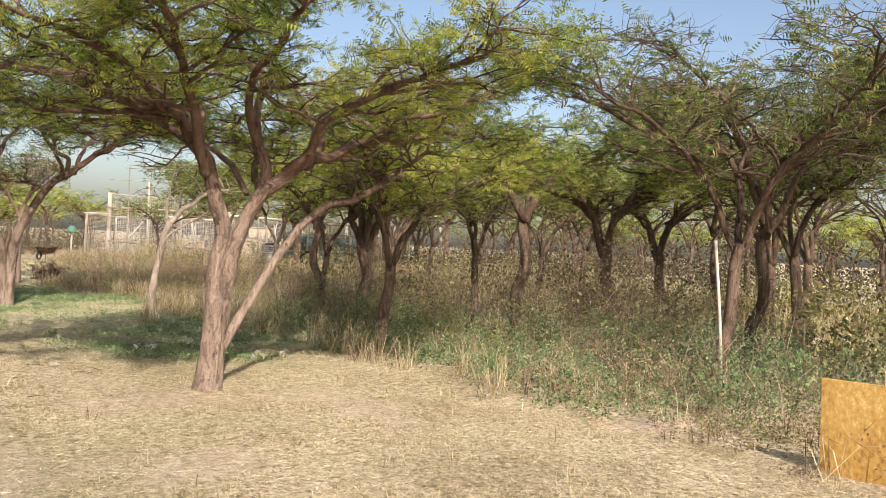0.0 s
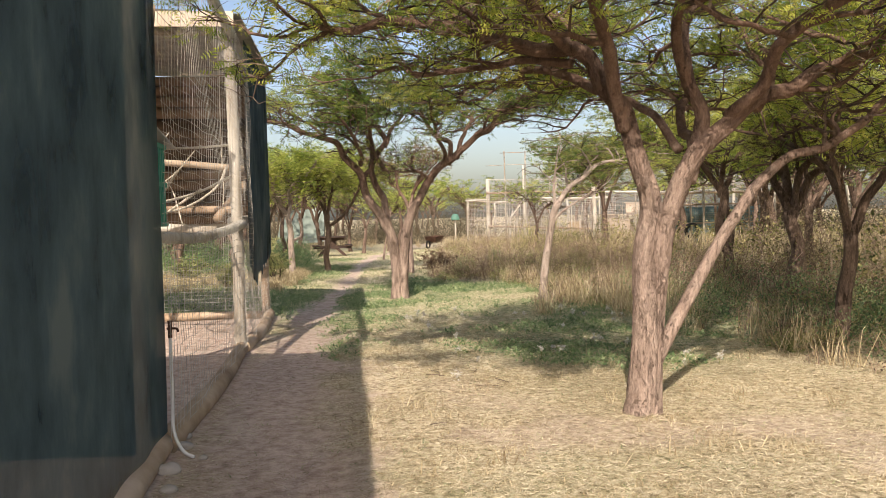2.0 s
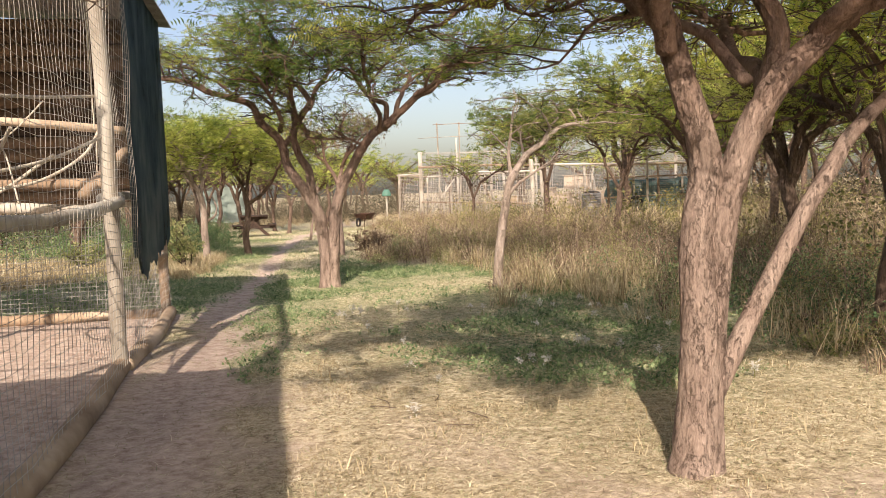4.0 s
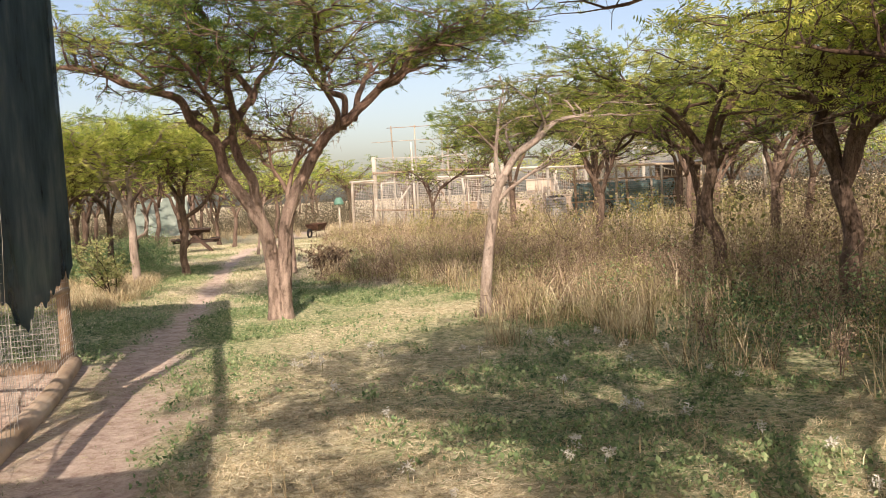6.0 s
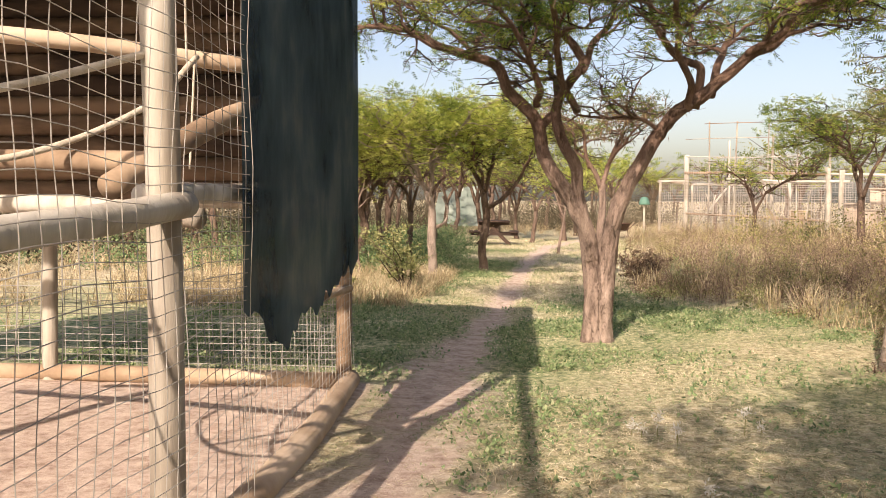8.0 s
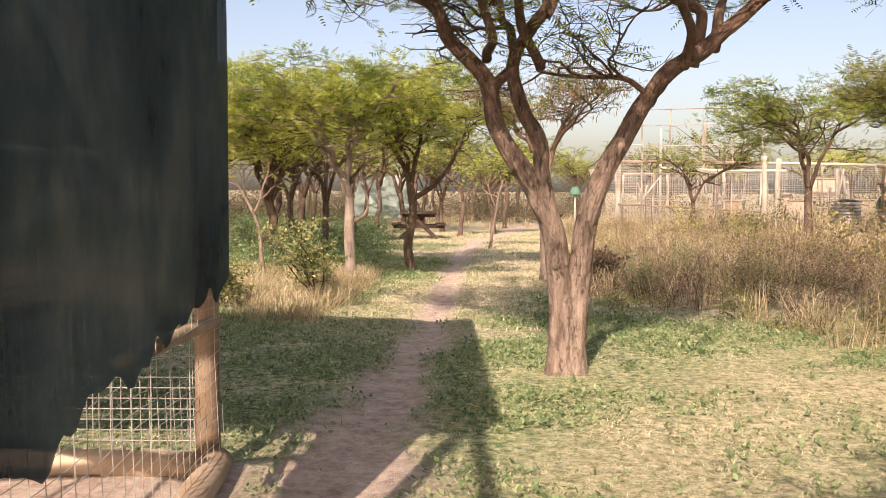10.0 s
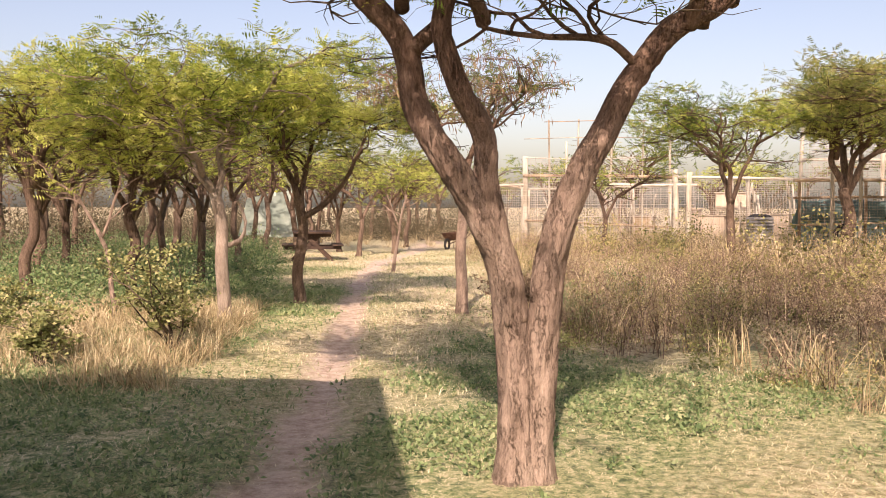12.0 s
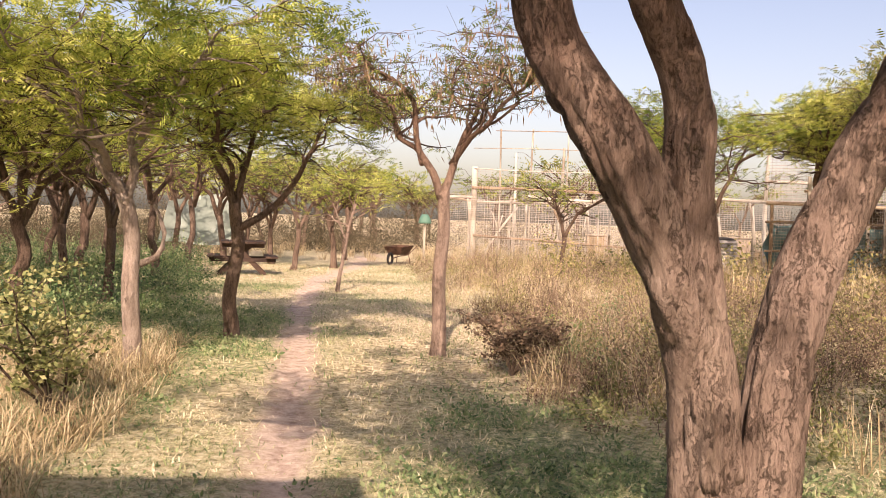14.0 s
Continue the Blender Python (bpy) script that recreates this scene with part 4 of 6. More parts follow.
# rails along the top and the log on the ground
cage_log("top_rail", [(FX - 0.09, -4.3, TOP), (FX - 0.1, 1, TOP + 0.02), (FX - 0.08, 5, TOP), (FX - 0.09, 7.7, TOP)], 0.05, POLE, 1)
cage_log("top_rail", [(FX, 7.5, TOP + 0.12), (FX, 9.4, TOP + 0.12), (FX, 10.7, TOP + 0.05), (FX, 11.75, TOP + 0.02)], 0.055, POLE, 2)
cage_log("top_rail", [(FX - 0.09, 11.6, TOP), (FX - 0.09, 13.5, TOP - 0.03), (FX - 0.09, 15.6, TOP)], 0.05, POLE, 3)
for k, (a, b) in enumerate(((-4.2, 3.6), (3.6, 7.8), (7.8, 12.1), (12.0, 15.55))):
    cage_log("ground_log", [(FX - 0.02, a, 0.05), (FX + 0.02, (a + b) / 2, 0.04), (FX - 0.03, b, 0.06)], 0.085, POLE_WARM, 30 + k, 0.075)
cage_log("ground_log", [(FX - 0.1, 15.55, 0.04), (-3.5, 15.6, 0.05), (-6.0, 15.55, 0.04)], 0.07, POLE_WARM, 36)
# perches and braces inside
cage_log("perch", [(FX + 0.02, 12.05, 1.44), (FX - 0.03, 11.2, 1.38), (FX - 0.12, 10.0, 1.33), (FX - 0.2, 8.7, 1.36)], 0.052, POLE, 41, 0.045)
cage_log("perch", [(FX - 0.1, 12.2, 1.60), (-2.4, 12.5, 1.62), (-4.2, 12.9, 1.6)], 0.045, POLE_WARM, 42)
cage_log("perch", [(FX - 0.09, 13.2, 2.12), (-2.2, 12.6, 2.18), (-3.9, 12.3, 2.24)], 0.04, POLE_WARM, 43)
cage_log("brace", [(FX - 0.1, 13.3, 1.92), (FX - 0.12, 12.7, 1.78), (FX - 0.25, 12.0, 1.5)], 0.055, POLE_WARM, 44)
cage_log("brace", [(FX - 0.55, 10.2, 3.4), (FX - 0.62, 10.3, 2.4), (FX - 0.75, 10.4, 1.0), (FX - 0.8, 10.4, -0.1)], 0.05, POLE, 45)
cage_log("brace", [(FX - 0.5, 10.2, 3.4), (FX - 0.75, 10.9, 2.4), (FX - 0.9, 11.3, 1.9)], 0.035, POLE_WARM, 46)
cage_log("perch", [(-1.6, 13.6, 1.35), (-2.6, 13.9, 1.42), (-4.0, 14.6, 1.4)], 0.06, POLE, 47)
cage_log("perch", [(FX - 0.2, 8.2, 1.02), (-2.2, 9.5, 1.2), (-3.4, 10.6, 1.3)], 0.045, POLE, 48)
cage_log("rail", [(FX - 0.07, 14.35, 0.80), (FX - 0.06, 15.0, 0.79), (FX - 0.05, 15.6, 0.77)], 0.034, POLE_WARM, 49)
cage_log("rail", [(FX - 0.1, 11.95, 1.47), (FX - 0.1, 13.5, 1.5), (FX - 0.1, 15.5, 1.55)], 0.045, POLE, 50)
cage_log("rail", [(-1.2, 15.55, 1.42), (-3.6, 15.6, 1.45), (-6.0, 15.55, 1.42)], 0.055, POLE, 51)
cage_log("rail", [(FX - 0.1, 11.72, 3.5), (-3.5, 11.72, 3.52), (-6.1, 11.72, 3.5)], 0.055, POLE, 52)


def wires(lines, r):
    s = Soup()
    for l in lines:
        tube(s, l, r, 4, cap=False)
    return s


w_rng = np.random.default_rng(5)
net = []
for y in np.arange(7.75, 12.8, 0.098):
    zs = np.linspace(0.02, TOP, 14)
    net.append(np.stack([FX + 0.05 + 0.012 * np.sin(zs * 5 + y * 3), y + 0.010 * np.sin(zs * 7 + y * 9), zs], -1))
for z in np.arange(0.03, TOP, 0.062):
    ys = np.arange(7.7, 12.9, 0.25)
    net.append(np.stack([FX + 0.05 + 0.012 * np.sin(z * 5 + ys * 3), ys, z + 0.012 * np.sin(ys * 6.1 + z * 2) - 0.008 * np.sin(ys * 2.2)], -1))
for y in np.arange(12.85, 15.6, 0.098):
    net.append(np.array([(FX - 0.01, y + 0.02 * math.sin(y * 9), 0.02), (FX - 0.03, y, 0.6), (FX - 0.035, y + 0.02 * math.sin(y * 5), 1.25)]))
for z in np.arange(0.05, 1.3, 0.062):
    ys = np.arange(12.8, 15.7, 0.2)
    net.append(np.stack([FX - 0.03 + 0 * ys, ys, z + 0.014 * np.sin(ys * 5 + z * 9)], -1))
part("wire_netting", wires(net, 0.0017), WIRE, cage, "sagging galvanised wire netting")
grid = []
for x in np.arange(-6.0, -1.1, 0.1):
    grid.append([(x, 15.66, 0.05), (x, 15.66, 0.78)])
for z in np.arange(0.08, 0.8, 0.055):
    grid.append([(-6.0, 15.66, z), (-1.12, 15.66, z)])
part("welded_grid", wires([np.array(g, float) for g in grid], 0.0028), WIRE, cage, "low welded wire grid")
back = []
for y in np.arange(-4, 15.6, 0.2):
    back.append([(-6.05, y, 0.05), (-6.05, y, 3.4)])
for z in np.arange(0.1, 3.4, 0.2):
    back.append([(-6.05, -4.2, z), (-6.05, 15.6, z)])
part("back_netting", wires([np.array(g, float) for g in back], 0.002), WIRE, cage)


def cloth(name, y0, y1, z0, z1, seed, ragged=0.0, x=FX + 0.0, drop=None):
    """A hung sheet with slack folds, doubled for thickness; ragged: depth of the torn hem."""
    ny, nz = int((y1 - y0) / 0.05) + 1, int((z1 - z0) / 0.06) + 1
    Y, Z = np.meshgrid(np.linspace(y0, y1, ny), np.linspace(0, 1, nz))
    hem = z0 + (drop(Y) if drop is not None else 0) + ragged * (vnoise(Y * 9, Y * 0, seed) - 0.5)
    z = hem + (z1 + 0.02 * np.sin(Y * 2) - hem) * Z
    wave = 0.008 * np.sin(Y * 8 + 2 * vnoise(Y * 2, z, seed)) * np.clip(1.3 - Z, 0, 1) + 0.02 * (fbm(Y * 0.9, z * 0.7, seed) - 0.5)
    f = np.stack([x + wave, Y, z], -1).reshape(-1, 3)
    i = np.arange(nz - 1)[:, None] * ny + np.arange(ny - 1)[None, :]
    q = np.stack([i, i + 1, i + ny + 1, i + ny], -1).reshape(-1, 4)
    s = Soup().add(f, q).add(f - [0.004, 0, 0], q[:, ::-1])
    return part(name, s, CLOTH, cage, "dark green shade cloth with a torn hem" if ragged else "dark green shade cloth stretched flat", smooth=True)


cloth("shade_cloth", -4.2, 7.84, 0.03, TOP + 0.02, 3, 0.02)
cloth("shade_cloth", 12.78, 15.66, 0.9, 3.62, 4, 0.12, drop=lambda y: -0.22 * np.exp(-((y - 13.5) / 0.35) ** 2) + 0.02 * np.clip(y - 14.0, 0, 2) - 0.12 * np.exp(-((y - 14.3) / 0.5) ** 2))


def shading_partition(y, height, seed):
    """Shade cloth across the cage, from its long side to its back; unseen, added to shade floor and path."""
    nx, nz = 60, 24
    X, V = np.meshgrid(np.linspace(FX - 0.02, -6.0, nx), np.linspace(0, 1, nz))
    z = 0.03 + (height + 0.03 * np.sin(X * 2.1) - 0.03) * V
    f = np.stack([X, y + 0.03 * (fbm(X * 0.9, z * 0.8, seed) - 0.5), z], -1).reshape(-1, 3)
    i = np.arange(nz - 1)[:, None] * nx + np.arange(nx - 1)[None, :]
    q = np.stack([i, i + 1, i + nx + 1, i + nx], -1).reshape(-1, 4)
    part("partition_cloth", Soup().add(f, q).add(f - [0, 0.004, 0], q[:, ::-1]), CLOTH, cage, "unseen dark green shade cloth added across the cage to shade its floor", smooth=True)


shading_partition(7.72, 3.0, 6)


def corrugated(name, x0, x1, y0, y1, z_low, z_high, parent, mat=IRON):
    """A sheet with waves, sloping from x1 (low) to x0 (high)."""
    nx = int((y1 - y0) / 0.019)
    Y, X = np.meshgrid(np.linspace(y0, y1, nx), np.linspace(x0, x1, 6))
    Z = z_high + (z_low - z_high) * (X - x0) / (x1 - x0) + 0.009 * np.sin(Y * 2 * np.pi / 0.076)
    f = np.stack([X, Y, Z], -1).reshape(-1, 3)
    i = np.arange(5)[:, None] * nx + np.arange(nx - 1)[None, :]
    q = np.stack([i, i + 1, i + nx + 1, i + nx], -1).reshape(-1, 4)
    return part(name, Soup().add(f, q).add(f - [0, 0, 0.003], q[:, ::-1]), mat, parent, "weathered corrugated iron roof", smooth=True)


corrugated("roof", -6.3, FX + 0.12, 11.5, 15.95, 3.62, 3.95, cage)
s = Soup()
box(s, (-6.2, 11.5, 3.50), (FX + 0.05, 11.53, 3.66))
part("fascia", s, PALE_BOARD, cage, "pale weathered fascia board")
# timber slabs of the shelter's walls
slab_rng = np.random.default_rng(8)
z = 1.44
while z < 3.5:
    h = slab_rng.uniform(0.13, 0.2)
    s = Soup()
    line = smooth_line([(-6.1, 15.50, z + h / 2), (-3.6, 15.50 + slab_rng.uniform(-0.01, 0.01), z + h / 2), (FX - 0.03, 15.50, z + h / 2)], 0.3)
    tube(s, line, h / 2 + 0.004, 10, 0.05, int(z * 100))
    part("slab", s, SLAB, cage, smooth=True)
    s = Soup()
    line = smooth_line([(-6.1, 11.6, z + h / 2), (-6.1 + slab_rng.uniform(-0.01, 0.01), 13.6, z + h / 2), (-6.1, 15.5, z + h / 2)], 0.3)
    tube(s, line, h / 2 + 0.004, 10, 0.05, int(z * 100) + 7)
    part("slab", s, SLAB, cage, smooth=True)
    z += h


def rope(points, r=0.014, label="pale twisted rope slung in the cage"):
    s = Soup()
    tube(s, smooth_line(points, 0.05), r, 8, 0.02, 4)
    part("rope", s, ROPE, cage, label, smooth=True)


rope([(FX - 0.02, 12.0, 2.0), (-1.5, 11.3, 1.75), (-1.9, 10.5, 1.65), (-2.4, 9.9, 1.8), (-3.0, 9.5, 2.1)])
rope([(FX - 0.25, 12.9, 2.12), (-1.45, 12.55, 1.85), (-1.75, 12.1, 1.62), (-2.2, 11.7, 1.55)])
rope([(-2.2, 12.6, 2.18), (-2.0, 11.9, 1.75), (-1.8, 11.2, 1.72), (-1.5, 10.6, 1.95)])
rope([(-2.6, 12.5, 2.2), (-2.5, 12.0, 1.7), (-2.0, 11.6, 1.5), (-1.4, 11.3, 1.8)])
rope([(FX - 0.3, 13.0, 2.1), (FX - 0.32, 12.98, 1.6)], 0.006)
rope([(FX - 0.3, 12.9, 3.4), (FX - 0.31, 12.9, 2.9), (FX - 0.3, 12.9, 2.1)], 0.006)

for k in range(2):
    a = 9.5 + 1.3 * k
    rope([(FX - 0.35, a + 0.5, 2.25 - 0.05 * k), (FX - 0.5, a + 0.2, 1.95), (FX - 0.7, a - 0.1, 1.75), (FX - 0.9, a - 0.4, 1.5)], 0.006)
    rope([(FX - 0.95, a + 0.6, 2.1), (FX - 0.7, a + 0.3, 1.95), (FX - 0.5, a, 1.8), (FX - 0.35, a - 0.3, 1.45)], 0.006)
rope([(FX - 0.1, 11.9, 2.3), (FX - 0.4, 11.0, 2.2), (FX - 0.5, 10.0, 2.15), (FX - 0.5, 8.8, 2.3)], 0.012)

# hanging crate in the cage
crate = thing("hanging_crate", "green slatted plastic crate hung inside the wire mesh", "crate", (FX - 0.22, 8.12, 1.44))
for k in range(9):
    for side, (dx, dy) in enumerate(((0.15, 0), (-0.15, 0))):
        s = Soup()
        box(s, (dx - 0.006, -0.22 + k * 0.054, 0.0), (dx + 0.006, -0.195 + k * 0.054, 0.55))
        part("slat", s, PLASTIC, crate)
for zz in (0.0, 0.27, 0.53):
    s = Soup()
    for a, b in (((-0.16, -0.23), (0.16, -0.22)), ((-0.16, 0.26), (0.16, 0.27)), ((-0.163, -0.23), (-0.15, 0.27)), ((0.15, -0.23), (0.163, 0.27))):
        box(s, (*a, zz), (*b, zz + 0.03))
    part("rim", s, PLASTIC, crate)
s = Soup()
box(s, (-0.15, -0.22, 0.0), (0.15, 0.26, 0.012))
part("base", s, PLASTIC, crate)
s = Soup()
box(s, (-0.2, -0.30, 0.60), (0.2, 0.33, 0.612), turn=pose(0, 0, 0, -8, 0, 0))
part("lid", s, IRON, crate, "grey tin lid")

# standpipe with its hose at the cloth's edge
tap = thing("standpipe", "white plastic water pipe with a small tap on the cage", "pipe", (FX + 0.05, 7.78, 0))
s = Soup()
tube(s, smooth_line([(0, 0, 0.78), (0, 0.0, 0.4), (0.005, -0.01, 0.15), (0.07, -0.06, 0.03), (0.14, -0.12, 0.01)], 0.03), 0.011, 10)
part("hose", s, WHITE, tap, smooth=True)
s = Soup()
tube(s, [(0, 0, 0.74), (0, 0, 0.84)], 0.014, 10)
tube(s, [(-0.02, 0, 0.80), (0.03, 0, 0.80)], 0.008, 10)
tube(s, smooth_line([(0.03, 0, 0.80), (0.045, 0, 0.795), (0.05, 0, 0.775)], 0.01), 0.007, 8)
part("tap", s, RUST, tap, "rusty tap", smooth=True)
s = Soup()
box(s, (-0.016, -0.005, 0.842), (0.016, 0.005, 0.85))
part("tap_handle", s, RUST, tap)
stone_rng = np.random.default_rng(3)
for x, y, r in ((-1.0, 7.35, 0.07), (-1.02, 7.9, 0.06), (-0.93, 7.0, 0.05), (-1.05, 8.2, 0.04), (-0.85, 7.65, 0.035)):
    bm = bmesh.new()
    bmesh.ops.create_icosphere(bm, subdivisions=3, radius=r)
    for v in bm.verts:
        v.co *= 1 + 0.35 * noise.noise(v.co * 14 + Vector((x, y, 0)) * 5)
        v.co.z *= 0.6
    me = bpy.data.meshes.new("stone")
    bm.to_mesh(me)
    bm.free()
    me.materials.append(CONCRETE)
    tagged(new("stone", me), "rough sandy stone at the foot of the shade cloth", "stone").location = (x, y, zed(x, y) + r * 0.25)


# ---------- things beyond ----------
def chipboard():
    s = Soup()
    box(s, (0, -0.009, 0), (1.22, 0.009, 0.69))
    ob = part("chipboard_sheet", s, CHIP, bevel=0.003)
    ob.matrix_basis = pose(5.40, 3.93, 0.0, 4, 0, -72)
    tagged(ob, "orange-brown chipboard sheet standing on edge in the dry grass", "board")


chipboard()
s = Soup()
tube(s, smooth_line([(6.80, 6.1, -0.1), (6.75, 6.12, 0.8), (6.66, 6.15, 1.68)], 0.1), 0.016, 8, 0.03)
tagged(part("loose_pole", s, POLE, smooth=True), "thin pale stripped pole leaning against a trunk", "pole")


def picnic_table():
    t = thing("picnic_table", "timber picnic table with fixed benches, coloured dark for the shade under the trees", "table", (-0.55, 37.0, zed(-0.55, 37.0)), 92)
    for k in range(5):
        s = Soup()
        box(s, (-0.7, -0.5 + k * 0.202, 0.74), (0.7, -0.312 + k * 0.202, 0.79))
        part("tabletop_plank", s, DARK_WOOD, t, bevel=0.004)
    for side in (-1, 1):
        for k in range(2):
            s = Soup()
            a = side * (0.58 + 0.15 * k)
            box(s, (-0.65, a - 0.065, 0.41), (0.65, a + 0.065, 0.45))
            part("seat_plank", s, DARK_WOOD, t, bevel=0.004)
    for x in (-0.42, 0.42):
        for side in (-1, 1):
            s = Soup()
            box(s, (-0.025, -0.05, -0.02), (0.025, 0.055, 1.03), turn=pose(0, 0, 0, side * 45, 0, 0), at=(x + side * 0.026, side * 0.52, 0))
            part("leg", s, DARK_WOOD, t)
        s = Soup()
        box(s, (x - 0.08, -0.75, 0.32), (x - 0.03, 0.75, 0.41))
        part("seat_beam", s, DARK_WOOD, t)
        s = Soup()
        box(s, (x - 0.08, -0.48, 0.65), (x - 0.03, 0.48, 0.738))
        part("top_beam", s, DARK_WOOD, t)


picnic_table()


def shelter_tarp():
    t = thing("tarpaulin_shelter", "grey-green tarpaulin slung over poles behind the picnic table", "shelter", (-2.1, 47, 0))
    nu, nv = 30, 24
    U, V = np.meshgrid(np.linspace(0, 1, nu), np.linspace(0, 1, nv))
    x = -1.15 + 2.15 * U - 0.25 * (1 - V) * (1 - U)
    z = 0.35 + (1.75 - 0.35 * (1 - U) ** 1.5) * V + 0.05 * np.sin(U * 7) * (1 - V)
    y = -0.5 + 0.9 * V + 0.06 * np.sin(U * 9 + V * 4)
    f = np.stack([x, y, z], -1).reshape(-1, 3)
    i = np.arange(nv - 1)[:, None] * nu + np.arange(nu - 1)[None, :]
    q = np.stack([i, i + 1, i + nu + 1, i + nu], -1).reshape(-1, 4)
    part("tarpaulin", Soup().add(f, q).add(f + [0, 0.004, 0.002], q[:, ::-1]), TARP, t, smooth=True)
    for x, y, h in ((-1.1, 0.42, 1.8), (1.0, 0.42, 2.12), (1.0, -0.5, 0.5), (-1.2, -0.5, 0.5), (-0.1, 0.42, 2.0)):
        s = Soup()
        tube(s, [(x, y, -0.1), (x, y, h)], 0.035, 10)
        part("pole", s, POLE, t, smooth=True)


shelter_tarp()


def wheelbarrow():
    t = thing("wheelbarrow", "rusty old wheelbarrow standing on bare soil by the path", "wheelbarrow", (4.15, 43.0, 0), 55)
    lo, hi = np.array([[-0.3, -0.2], [0.25, -0.2], [0.25, 0.2], [-0.3, 0.2]]), np.array([[-0.45, -0.32], [0.42, -0.30], [0.42, 0.30], [-0.45, 0.32]])
    v = np.vstack([np.c_[lo, np.full(4, 0.32)], np.c_[hi, [0.56, 0.60, 0.60, 0.56]], np.c_[lo * 0.97, np.full(4, 0.325)], np.c_[hi * 0.98, [0.56, 0.60, 0.60, 0.56]]])
    f = [[3, 2, 1, 0], [8, 9, 10, 11]] + [[i, (i + 1) % 4, 4 + (i + 1) % 4, 4 + i] for i in range(4)] + [[8 + (i + 1) % 4, 8 + i, 12 + i, 12 + (i + 1) % 4] for i in range(4)]
    part("tray", Soup().add(v, f), RUST, t)
    for side in (-1, 1):
        s = Soup()
        tube(s, smooth_line([(0.75, side * 0.27, 0.58), (0.2, side * 0.22, 0.33), (-0.3, side * 0.15, 0.28), (-0.62, side * 0.06, 0.2)], 0.05), 0.016, 8)
        part("handle", s, RUST, t, smooth=True)
        s = Soup()
        tube(s, [(0.28, side * 0.2, 0.32), (0.34, side * 0.24, 0.0)], 0.014, 8)
        part("leg", s, RUST, t, smooth=True)
    a = np.linspace(0, 2 * np.pi, 25)
    s = Soup()
    tube(s, np.c_[-0.62 + 0.16 * np.cos(a), 0 * a, 0.2 + 0.16 * np.sin(a)], 0.04, 8, cap=False)
    part("wheel", s, BLACK, t, smooth=True)


wheelbarrow()


RUN_TURN = -35.0


def at_run(x, y):
    """A place along the enclosure's slanting front: x along it, y behind it."""
    a = radians(RUN_TURN)
    return 6.2 + (x - 5.5) * math.cos(a) - y * math.sin(a), 46.3 + (x - 5.5) * math.sin(a) + y * math.cos(a)


